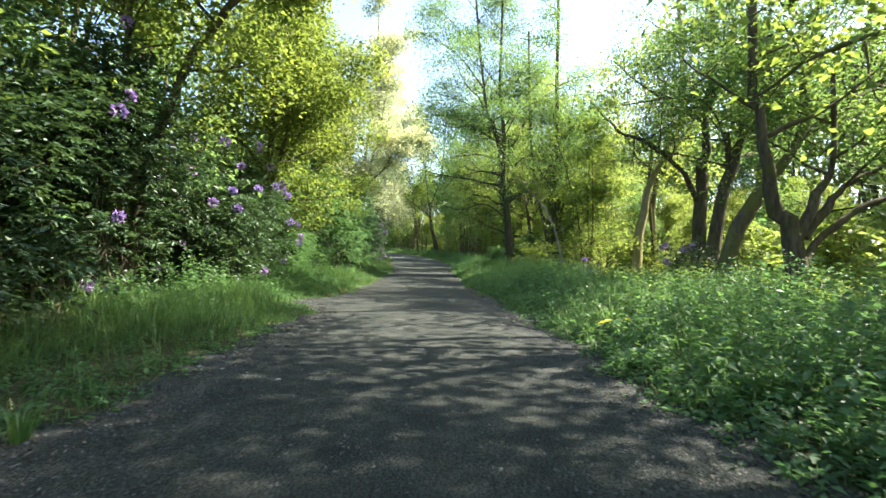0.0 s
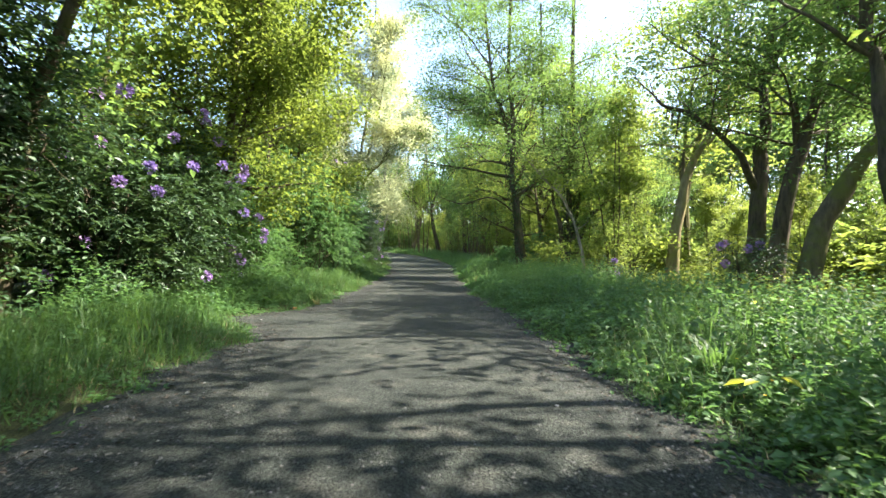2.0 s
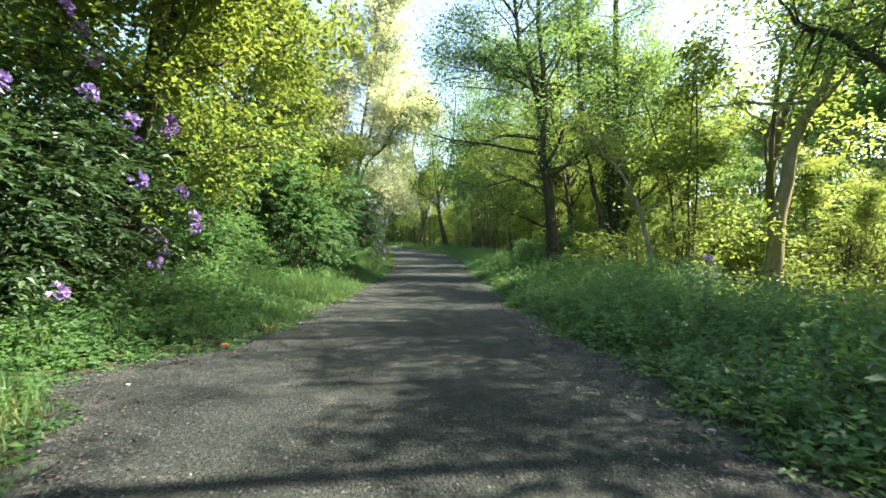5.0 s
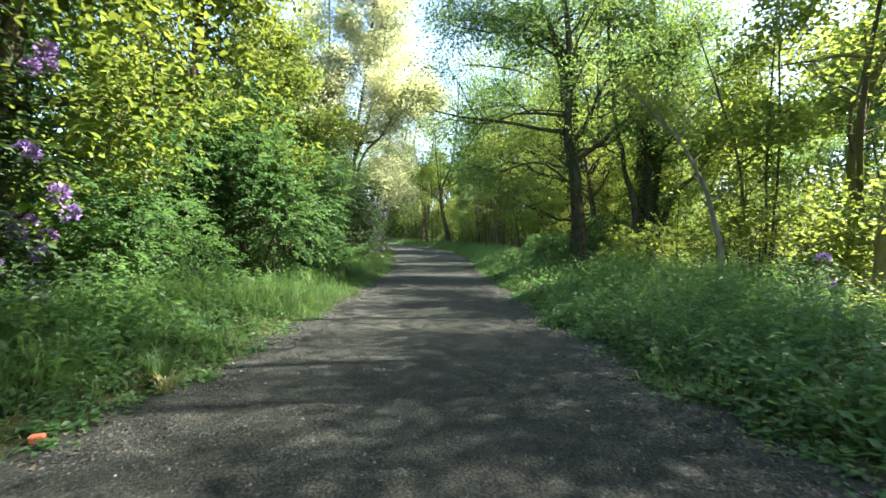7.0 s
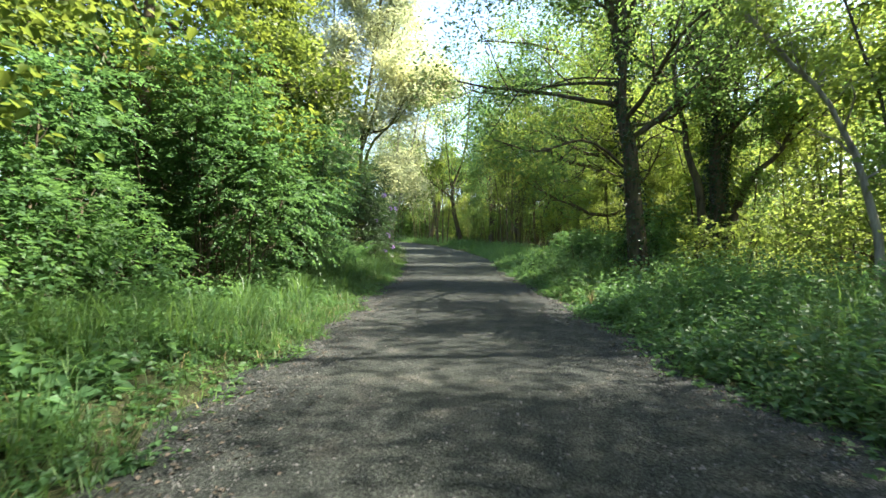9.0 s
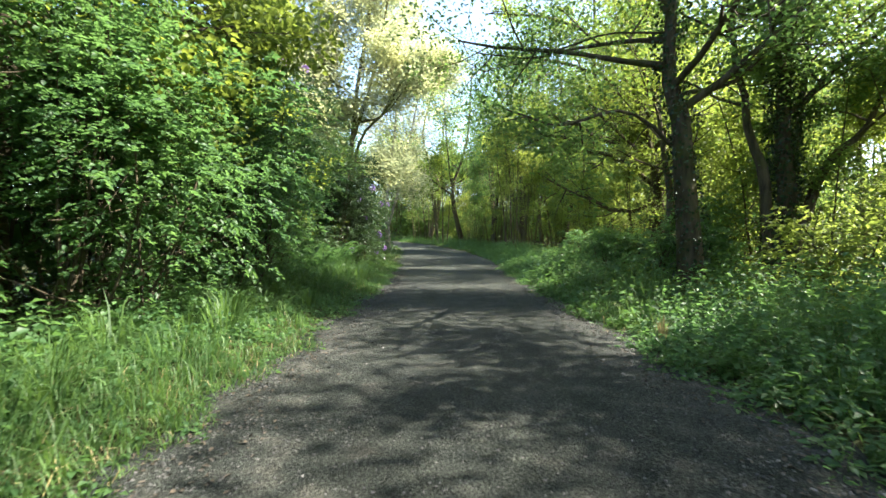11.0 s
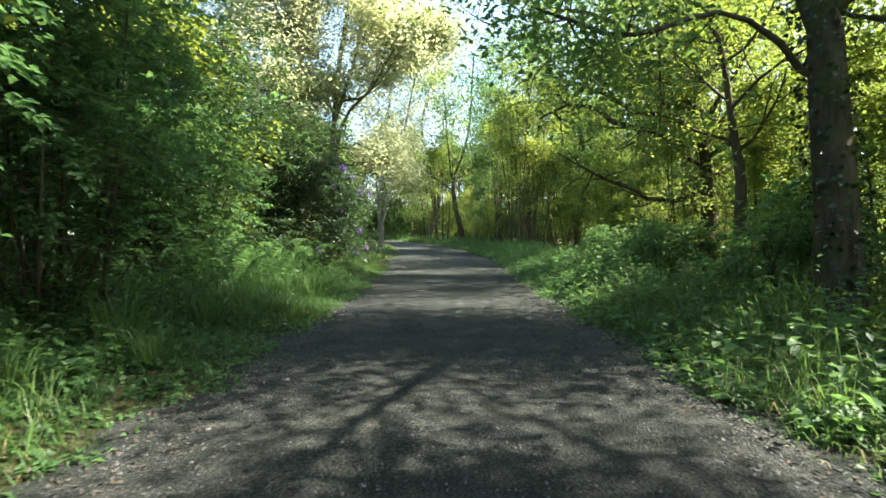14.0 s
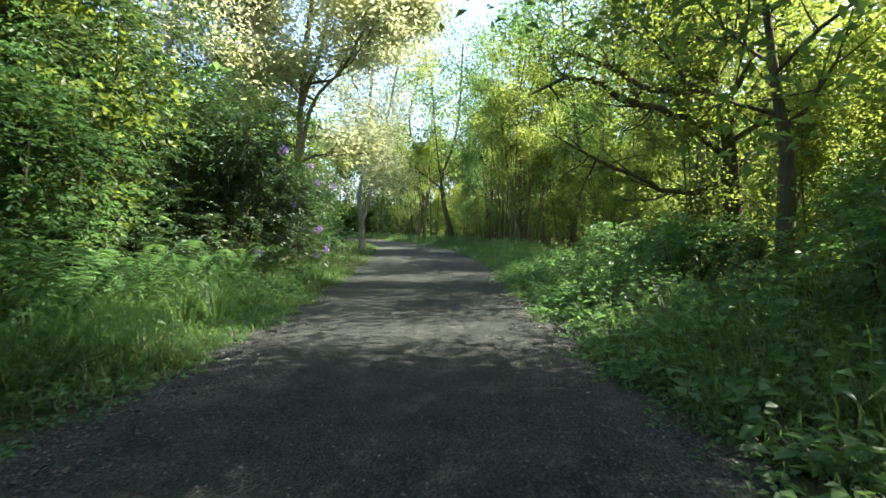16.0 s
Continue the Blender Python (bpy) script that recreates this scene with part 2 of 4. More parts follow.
def crown_leaves(rg, lines, count, spread, size, mat, name="crown", droop=0.25, oval=False, slim=0.55):
    """Leaves strewn along twigs, as one mesh."""
    starts = np.array([l[0] for l in lines])
    ends = np.array([l[-1] for l in lines])
    mids = np.array([l[len(l) // 2] for l in lines])
    c = mids * 1.9 + rg.uniform(0, 6, 3)
    clump = np.exp(1.0 * np.sin(c[:, 0] + np.sin(c[:, 1])) * np.cos(c[:, 1] * 0.9 + np.sin(c[:, 2] * 1.1)) + 0.6 * rg.normal(0, 1, len(lines)))
    k = rg.choice(len(lines), count, p=clump / clump.sum())
    u = rg.random(count)[:, None] ** 0.7
    p = (1 - u) ** 2 * starts[k] + 2 * u * (1 - u) * mids[k] + u ** 2 * ends[k]
    p = p + np.clip(rg.normal(0, 1, (count, 3)), -1.5, 1.5) * np.array([spread, spread, spread * 0.55])
    d = rg.normal(0, 1, (count, 3)) * [1, 1, 0.35] - [0, 0, droop]
    n = rg.normal(0, 0.55, (count, 3)) + [0, 0, 1]
    length = size * rg.uniform(0.65, 1.25, count)
    v, f = leaf_points(p, d, n, length, length * slim * rg.uniform(0.8, 1.2, count), oval)
    return mesh_of(name, v, f, mat)


def grow(rg, tubes, lines, start, way, length, radius, level, spread=0.9, rise=0.05, twig_sides=3):
    """A branch with its own branches and twigs; gathers the twigs that bear leaves."""
    pts = wander(rg, start, way, length, 5 if level else 3, 0.16 if level else 0.22, rise)
    tubes.add(pts, radius, radius * 0.3, 6 if level == 2 else (4 if level else twig_sides))
    if level == 0:
        lines.append(pts)
        return
    count = rg.integers(5, 8) if level == 2 else rg.integers(4, 7)
    for c in range(count):
        u = rg.uniform(0.25, 1.0) if c else 0.97
        p, d = along(pts, u)
        side = unit(rg.normal(0, 1, 3) * [1, 1, 0.6])
        grow(rg, tubes, lines, p, d * 0.6 + side * spread, length * rg.uniform(0.35, 0.6) * (1.15 - 0.4 * u), max(radius * (1 - 0.7 * u) * 0.6, 0.006), level - 1, spread, rise)
    if level == 1:
        lines.append(pts[2:])


def tree(name, place, label, seed, stems, limbs, leaf, leaves=9000, size=0.12, spread=0.28, bark=None, group="", category="tree",
         limb_length=(2.0, 4.0), low=0.35, bias=(0, 0, 0), extra=(), shoots=9, rise=0.04, droop=0.25, oval=False, level=2, ivy=0, slim=0.55):
    """A tree: stems are (control points from the base, radius at the foot, radius at the top); extra limbs are given likewise."""
    rg = np.random.default_rng(seed)
    bark = bark or BARK
    top = thing(name, place, label, category, group)
    lines = []
    foot = []
    for i, (pts, r0, r1) in enumerate(stems):
        tubes = Tubes()
        line = smooth_line(pts, 14)
        line[1:-1] += rg.normal(0, r0 * 0.16, line[1:-1].shape)
        tubes.add(line, r0, r1, 9, 0.35 if i == 0 else 0.0)
        foot.append((line, r0, r1))
        part("trunk" if line[0][2] < 0.5 else "limb", tubes.mesh("trunk", bark), top)
    for pts, r0, r1 in extra:
        tubes = Tubes()
        line = smooth_line(pts, 12)
        line[1:] += rg.normal(0, r0 * 0.35, line[1:].shape)
        tubes.add(line, r0, r1, 7)
        for c in range(9):
            p, d = along(line, rg.uniform(0.3, 1.0))
            grow(rg, tubes, lines, p, d * 0.7 + unit(rg.normal(0, 1, 3) * [1, 1, 0.5]), rg.uniform(0.9, 1.9), r0 * 0.3, 1, 0.9, rise)
        part("limb", tubes.mesh("limb", bark), top)
    for c in range(limbs):
        line, r0, r1 = foot[c % len(foot)]
        u = low + (1 - low) * (c + rg.uniform(0, 0.9)) / limbs
        u = min(u, 0.985)
        p, d = along(line, u)
        a = c * 2.4 + rg.uniform(-0.5, 0.5)
        way = np.array([math.cos(a), math.sin(a), rg.uniform(0.15, 0.7) + 0.5 * (u - low)]) + bias
        tubes = Tubes()
        reach = rg.uniform(*limb_length) * (1.1 - 0.5 * max(0, (u - low) / (1 - low)))
        grow(rg, tubes, lines, p, way, reach, max((r0 + (r1 - r0) * u) * 0.5, 0.015), level, 0.9, rise)
        part("limb", tubes.mesh("limb", bark), top)
    peak = max(line[-1][2] for line, _, _ in foot)
    for line, r0, r1 in foot:
        if line[-1][2] < 0.5 * peak:
            continue
        tubes, tips = Tubes(), []
        for c in range(shoots):
            p, d = along(line, rg.uniform(0.66, 0.99))
            grow(rg, tubes, tips, p, d * 0.5 + unit(rg.normal(0, 1, 3) * [1, 1, 0.4]), rg.uniform(*limb_length) * 0.55, max(r1 * 0.5, 0.012), 1, 0.9, rise)
        lines.extend(tips * (3 if line[0][2] < 0.5 else 1))
        part("leading_shoot", tubes.mesh("leading_shoot", bark), top)
    part("crown", crown_leaves(rg, lines, leaves, spread, size, leaf, "crown", droop, oval, slim), top)
    if ivy:
        line, r0, r1 = foot[0]
        k = rg.integers(0, 9, ivy)
        p = line[k] + (line[k + 1] - line[k]) * rg.random(ivy)[:, None]
        a = rg.uniform(0, 6.28, ivy)
        out = np.stack([np.cos(a), np.sin(a), np.zeros(ivy)], 1)
        v, f = leaf_points(p + out * r0 * rg.uniform(0.85, 1.5, ivy)[:, None], out * 0.4 + rg.normal(0, 0.5, (ivy, 3)) - [0, 0, 0.5], out + rg.normal(0, 0.3, (ivy, 3)), 0.09, 0.085)
        part("ivy", mesh_of("ivy", v, f, LEAF_IVY), top, "dark green ivy on the trunk")
    return top


def bush(name, place, label, seed, size, lobes, leaf, leaves=7000, leaf_size=0.11, slim=0.4, group="", blooms=0, category="bush", inner=0.55, oval=False,
         bare=0.25, bloom_side=(1, -0.3)):
    """A bush: stems from the foot to rounded lobes of leaves; blooms are balls of petals on its outside."""
    rg = np.random.default_rng(seed)
    top = thing(name, place, label, category, group)
    sx, sy, sz = size
    centres, radii = [], []
    for _ in range(lobes):
        a, q = rg.uniform(0, 6.28), rg.uniform(0.1, 0.85)
        z = rg.uniform(bare + 0.08, 0.9)
        shrink = math.sqrt(max(0.15, 1 - (max(0, z - 0.35) / 0.68) ** 2))
        centres.append((math.cos(a) * q * sx * shrink, math.sin(a) * q * sy * shrink, z * sz))
        radii.append(rg.uniform(0.2, 0.36) * (sx + sy + sz) / 3)
    centres, radii = np.array(centres), np.array(radii)
    for c, r in zip(centres, radii):
        tubes = Tubes()
        start = np.array([rg.normal(0, 0.15 * sx), rg.normal(0, 0.15 * sy), -0.1])
        mid = start * 0.4 + c * 0.6 + rg.normal(0, 0.12, 3) - [0, 0, 0.15 * sz]
        line = smooth_line([start, mid, c], 8)
        tubes.add(line, 0.035, 0.012, 5)
        for _ in range(7):
            p, d = along(line, rg.uniform(0.5, 1))
            tubes.add(wander(rg, p, rg.normal(0, 1, 3) + [0, 0, 0.3], r * 1.1, 4, 0.2, 0.02), 0.011, 0.004, 3)
        part("stem", tubes.mesh("stem", TWIG), top)
    per = 14
    m = leaves // per
    k = rg.choice(lobes, m, p=radii ** 2 / (radii ** 2).sum())
    out = unit(rg.normal(0, 1, (m, 3)) + [0, 0, 0.25])
    shell = radii[k, None] * (inner + (1 - inner) * rg.random((m, 1)) ** 0.6) * (1 + 0.3 * np.sin(out[:, :1] * 7 + k[:, None]) * np.cos(out[:, 1:2] * 6))
    root = centres[k] + out * shell
    way = unit(out * [1, 1, 0.45] + rg.normal(0, 0.45, (m, 3)) * [1, 1, 0.5])
    reach = leaf_size * rg.uniform(2.2, 5.0, m)
    u = np.tile(np.linspace(0.0, 1.0, per), m) + rg.normal(0, 0.03, m * per)
    a = np.repeat(np.arange(m), per)
    side = unit(np.cross(way, [0, 0, 1.0]))[a] * np.tile(np.where(np.arange(per) % 2 == 0, 1.0, -1.0), m)[:, None]
    p = root[a] + way[a] * (reach[a] * u)[:, None] - np.array([0, 0, 1.0]) * (0.3 * reach[a] * u ** 2)[:, None] + rg.normal(0, 0.015, (m * per, 3))
    keep = p[:, 2] > 0.03
    p, d = p[keep], (side + way[a] * 0.8 + rg.normal(0, 0.3, (m * per, 3)) - [0, 0, 0.2])[keep]
    m = len(p)
    n = rg.normal(0, 0.35, (m, 3)) + [0, 0, 1.0]
    length = leaf_size * rg.uniform(0.6, 1.25, m)
    v, f = leaf_points(p, d, n, length, length * slim, oval)
    part("foliage", mesh_of("foliage", v, f, leaf), top)
    for _ in range(blooms):
        for _try in range(40):
            c = rg.integers(0, lobes)
            o = unit(rg.normal(0, 1, 3) + [bloom_side[0], bloom_side[1], 0.35])
            q = centres[c] + o * radii[c] * 1.35
            if ((np.linalg.norm(centres - q, axis=1) / radii) > 1.25).all():
                break
        m = 46
        o2 = unit(rg.normal(0, 1, (m, 3)) + o)
        v, f = leaf_points(q + o2 * 0.065, o2 + rg.normal(0, 0.3, (m, 3)), rg.normal(0, 1, (m, 3)), 0.085, 0.065)
        part("blossom", mesh_of("blossom", v, f, BLOOM), top, "purple flower cluster")
    return top


# ---- the lie of the land ----
def wave(x, y):
    return 0.5 * np.sin(x * 0.9 + 1.3 * np.sin(y * 0.31)) * np.cos(y * 0.7 + 0.8 * np.sin(x * 0.43)) + 0.5 * np.sin(x * 0.37 - y * 0.23 + 2)


def rise_at(y):
    return np.interp(y, [-60, 38, 60, 77, 110, 160, 400], [0, 0, 0.33, 0.85, 2.0, 2.6, 3.0])


def left_edge(y):
    return np.interp(y, [-20, 0, 5, 9, 20, 30, 37, 48, 60, 70, 80, 92, 112], [-2.7, -2.7, -2.8, -2.95, -3.2, -3.45, -4.0, -5.0, -6.3, -7.6, -10.0, -16, -33]) + 0.1 * np.sin(y * 1.9) + 0.09 * np.sin(y * 4.7 + 1) - 1.25 * np.exp(-((y - 13.3) / 1.2) ** 2) - 0.3 * np.exp(-((y - 3.2) / 0.9) ** 2)


def right_edge(y):
    return np.interp(y, [-20, 0, 8, 15, 20, 30, 45, 55, 65, 75, 85, 97, 112], [2.3, 2.25, 2.05, 1.55, 1.15, 0.95, 0.9, 0.45, -0.75, -3.0, -6.2, -12.5, -25]) + 0.12 * np.sin(y * 1.7 + 2) + 0.08 * np.sin(y * 5.3)


def ground_z(x, y):
    x, y = np.asarray(x, float), np.asarray(y, float)
    off = np.maximum(left_edge(y) - x, x - right_edge(y))
    verge = np.clip(off / 0.5, -1, 1)
    return rise_at(y) + 0.05 * verge + np.clip(off - 0.4, 0, 4) * 0.03 * (1 + wave(x, y))


def axis(fine0, fine1, step, far0, far1):
    out = [fine0 - 1.35 ** i + 1 - step for i in range(1, 22)]
    low = [v for v in out if v > far0] + [far0]
    high = [v for v in (fine1 + 1.35 ** i - 1 + step for i in range(1, 22)) if v < far1] + [far1]
    return np.array(low[::-1] + list(np.arange(fine0, fine1 + step / 2, step)) + high)


gx, gy = axis(-8, 6, 0.25, -420, 420), axis(-6, 110, 0.4, -300, 460)
X, Y = np.meshgrid(gx, gy, indexing="ij")
i, j = np.meshgrid(np.arange(len(gx) - 1), np.arange(len(gy) - 1), indexing="ij")
quads = np.stack([i * len(gy) + j, (i + 1) * len(gy) + j, (i + 1) * len(gy) + j + 1, i * len(gy) + j + 1], -1).reshape(-1, 4)
ground = new("ground", mesh_of("ground", np.stack([X, Y, ground_z(X, Y) - 0.01], -1).reshape(-1, 3), quads, EARTH, True))
tagged(ground, "dark leaf mould and soil under the woodland", "ground", kind="structure")

# the gravel path, slightly crowned, its rim below the verge
py, pu = np.arange(-16, 112, 0.2), np.linspace(0, 1, 30)
U, Y = np.meshgrid(pu, py, indexing="ij")
X = left_edge(Y) - 0.25 + (right_edge(Y) - left_edge(Y) + 0.5) * U
Z = rise_at(Y) + 0.012 + 0.03 * (1 - (2 * U - 1) ** 2) + 0.008 * wave(X * 3, Y * 2.3)
i, j = np.meshgrid(np.arange(len(pu) - 1), np.arange(len(py) - 1), indexing="ij")
quads = np.stack([i * len(py) + j, (i + 1) * len(py) + j, (i + 1) * len(py) + j + 1, i * len(py) + j + 1], -1).reshape(-1, 4)
path = new("path", mesh_of("path", np.stack([X, Y, Z], -1).reshape(-1, 3), quads, GRAVEL, True))
tagged(path, "broad dark grey trodden gravel path", "path", kind="structure")


def path_z(x, y):
    u = (x - left_edge(y) + 0.25) / (right_edge(y) - left_edge(y) + 0.5)
    return rise_at(y) + 0.012 + 0.03 * (1 - (2 * u - 1) ** 2) + 0.008 * wave(x * 3, y * 2.3)


def at(x, y, sink=0.05):
    return (x, y, float(ground_z(x, y)) - sink)


# ---- trees beside the path, on the sunny side ----
tree("alder", at(10.3, 19), "dark crooked alder with a broken side limb", 11,
     [([(0, 0, -0.1), (0, 0, 3.8), (0.2, 0, 5.6), (0.2, 0.1, 7.2), (0.5, 0.2, 8.9), (0.4, 0.2, 16)], 0.25, 0.07)], 14, LEAF_ALDER, 16000, 0.125, 0.38,
     extra=[([(-0.1, 0, 3.4), (-0.9, -0.5, 4.4), (-2.1, -0.7, 5.3), (-3.0, -0.7, 5.8), (-3.7, -0.7, 6.1)], 0.13, 0.05),
            ([(0.2, 0, 7.0), (0.9, 0, 8.6), (1.4, 0, 9.1), (1.9, 0.2, 11)], 0.12, 0.04)], low=0.5, bias=(-0.4, 0, 0), limb_length=(2.6, 4.6))
tree("alder", at(10.1, 18), "dark leaning alder with a snapped stump limb", 12,
     [([(0, 0, -0.1), (0.5, 0, 3.7), (1.1, 0, 5.3), (1.4, 0, 7.5), (1.4, 0, 9.5), (1.3, 0, 16.5)], 0.23, 0.07),
      ([(0.5, 0, 3.3), (0.75, 0.1, 4.4), (0.7, 0.1, 6.0)], 0.12, 0.1)], 13, LEAF_ALDER, 18000, 0.125, 0.38, low=0.55, bias=(-0.3, 0, 0), limb_length=(2.4, 4.4))
tree("alder", at(9.2, 15.5), "brown leaning alder with fanned limbs", 13,
     [([(-0.4, 0, -0.1), (0.7, 0, 2.8), (1.6, 0, 4.0), (2.5, 0, 5.3), (3.2, 0, 5.8), (5.2, 0, 7.0)], 0.24, 0.1),
      ([(2.4, 0, 5.2), (2.7, 0, 6.2), (2.5, 0, 7.0), (2.9, 0, 8.6), (3.3, 0, 15)], 0.16, 0.06),
      ([(4.0, 0, 6.2), (4.6, 0.1, 8.3), (5.2, 0.2, 11)], 0.14, 0.05)], 16, LEAF_ALDER, 17000, 0.125, 0.38, bark=BARK_MOSSY, low=0.55, bias=(-0.3, 0, 0))
tree("alder", at(9.5, 12.8), "dark many-stemmed alder among the nettles", 14,
     [([(0.1, 0, -0.1), (0, 0, 1.9), (-0.5, 0, 2.7), (-0.8, 0, 4.0), (-1.0, 0, 5.3), (-1.2, 0, 6.6), (-1.4, 0, 15.5)], 0.25, 0.08),
      ([(0.0, 0, 1.7), (0.6, 0, 3.1), (1.0, 0, 3.8), (1.0, 0, 6.5)], 0.16, 0.05),
      ([(0.3, 0.1, 1.9), (0.9, 0.1, 2.7), (1.6, 0.1, 3.4), (3.6, 0.1, 4.4)], 0.15, 0.05),
      ([(0.0, 0.1, 0.3), (1.0, 0.5, 1.8), (2.6, 0.6, 2.9), (4.0, 0.6, 3.3)], 0.14, 0.05)], 16, LEAF_ALDER, 18000, 0.125, 0.38, low=0.55, bias=(-0.3, 0, 0.1), limb_length=(2.4, 4.4))
tree("willow", at(9.2, 22.5), "pale mossy leaning willow trunk", 15,
     [([(0, 0, -0.1), (0.1, 0, 2.0), (0.5, 0, 4.6), (1.6, 0, 6.8), (2.1, 0, 9.0), (1.5, 0, 17.5)], 0.23, 0.07)], 11, LEAF_OAK, 8000, 0.14, 0.4, bias=(-0.1, 0, 0), limb_length=(2.2, 4.2), bark=BARK_SUNNY, low=0.45)
tree("ash_sapling", at(5.75, 23), "thin pale crooked sapling", 16,
     [([(0, 0, -0.1), (0, 0, 1.1), (-0.2, 0, 2.1), (-0.55, 0, 3.1), (-1.05, 0, 3.9), (-1.75, 0, 4.6), (-2.3, 0, 5.2)], 0.07, 0.03)], 7, LEAF_BRAMBLE, 1600, 0.11, 0.2, bark=BARK_PALE,
     limb_length=(0.7, 1.5), low=0.3, level=1)
tree("alder", at(4.3, 29.8), "tall straight alder with a forked crown", 17,
     [([(0, 0, -0.1), (-0.1, 0, 2.1), (-0.4, 0, 4.6), (-0.6, 0, 6.5), (-0.6, 0, 8.6), (-0.8, 0.2, 11), (-0.7, 0.3, 20)], 0.27, 0.06),
      ([(-0.6, 0, 6.9), (-1.2, 0, 9.3), (-1.8, 0, 11), (-2.6, 0, 18.5)], 0.14, 0.05)], 26, LEAF_ALDER, 50000, 0.13, 0.48, low=0.3, bias=(-0.3, -0.1, -0.1),
     limb_length=(3.4, 5.6), shoots=16, ivy=1600,
     extra=[([(-0.3, 0, 3.6), (-1.8, -0.3, 4.4), (-3.3, -0.6, 4.0), (-4.6, -0.8, 4.3)], 0.055, 0.02), ([(-0.5, 0, 4.9), (1.2, 0.2, 5.4), (2.6, 0.2, 7.0)], 0.07, 0.03),
            ([(-0.6, 0, 6.4), (-2.0, 0.6, 6.6), (-3.6, 1.0, 6.2), (-5.2, 1.2, 6.4)], 0.032, 0.02), ([(-0.7, 0, 8.6), (-2.2, -0.6, 9.2), (-3.8, -0.9, 9.0), (-5.3, -1.0, 9.3)], 0.032, 0.02),
            ([(-1.2, 0, 9.6), (-2.8, 0.8, 11.0), (-4.2, 1.2, 11.6), (-5.4, 1.4, 12.0)], 0.045, 0.02), ([(-1.8, 0, 11.5), (-3.2, -0.6, 13.2), (-4.6, -0.8, 14.2), (-5.8, -0.8, 14.8)], 0.045, 0.02),
            ([(-2.2, 0, 14.0), (-3.6, 0.5, 15.8), (-4.8, 0.6, 17.0)], 0.05, 0.02)])
tree("alder", at(7.2, 31), "dark ivy-clad alder with fanned stems", 18,
     [([(0, 0, -0.1), (0, 0, 2), (0, 0, 4.9), (0.1, 0, 8.6), (0.1, 0, 19)], 0.3, 0.08),
      ([(-0.1, 0, 0.2), (-0.5, 0, 3), (-1.0, 0, 4.9), (-1.5, 0, 8.2), (-1.8, 0, 16)], 0.16, 0.05),
      ([(0.1, 0, 0.3), (1.0, 0, 3.2), (2.4, 0, 4.9), (3.2, 0, 8)], 0.15, 0.05),
      ([(0, 0.1, 0.2), (0.5, 0.4, 3), (0.9, 0.5, 6.5), (1.2, 0.6, 11)], 0.14, 0.05)], 24, LEAF_ALDER, 30000, 0.14, 0.5, low=0.48, ivy=3200, limb_length=(2.4, 4.4), shoots=16)
tree("oak", at(8.2, 41.3), "spreading oak with low crooked limbs over the path", 19,
     [([(0, 0, -0.1), (0, 0, 1.9), (-0.1, 0, 4.1), (-0.8, 0, 7.1), (-1.4, 0, 9.0), (-1.2, 0, 15.5)], 0.32, 0.08)], 24, LEAF_OAK, 25000, 0.14, 0.45, low=0.35, limb_length=(3.4, 6.0),
     bias=(-0.35, -0.2, -0.1),
     extra=[([(-0.6, 0, 5.0), (-1.8, -0.3, 5.2), (-3.4, -0.6, 5.6), (-5.1, -0.8, 6.3), (-6.6, -0.8, 5.9)], 0.17, 0.04),
            ([(-0.8, 0, 6.1), (-2.4, 0.3, 6.3), (-3.9, 0.6, 7.2), (-5.4, 0.6, 7.7)], 0.15, 0.04),
            ([(-0.1, 0, 3.2), (-1.8, -0.4, 2.8), (-3.6, -0.8, 3.3), (-5.9, -1.0, 4.5)], 0.13, 0.03),
            ([(-0.8, 0, 7.1), (0.6, -0.2, 8.4), (2.0, -0.4, 9.2)], 0.14, 0.05),
            ([(-1.2, 0, 8.2), (-3.4, -0.4, 9.4), (-5.8, -0.8, 9.8), (-8.6, -1.0, 9.2)], 0.13, 0.03), ([(-1.4, 0, 9.4), (-3.4, 0.6, 11.6), (-5.8, 0.8, 12.6), (-8.4, 1.0, 12.8)], 0.12, 0.03),
            ([(-1.3, 0, 11.5), (-3.2, -0.6, 13.8), (-5.4, -0.8, 15.2), (-7.6, -0.8, 16.2)], 0.1, 0.03)])
tree("oak", at(6.6, 36.5), "young oak with crooked boughs", 20,
     [([(0, 0, -0.1), (0.1, 0, 2.5), (-0.2, 0, 5.0), (-0.8, 0, 7.5), (-1.8, -0.2, 9.5)], 0.17, 0.05)], 12, LEAF_OAK, 6000, 0.15, 0.45, low=0.35, limb_length=(2, 4), bias=(-0.2, -0.2, 0))

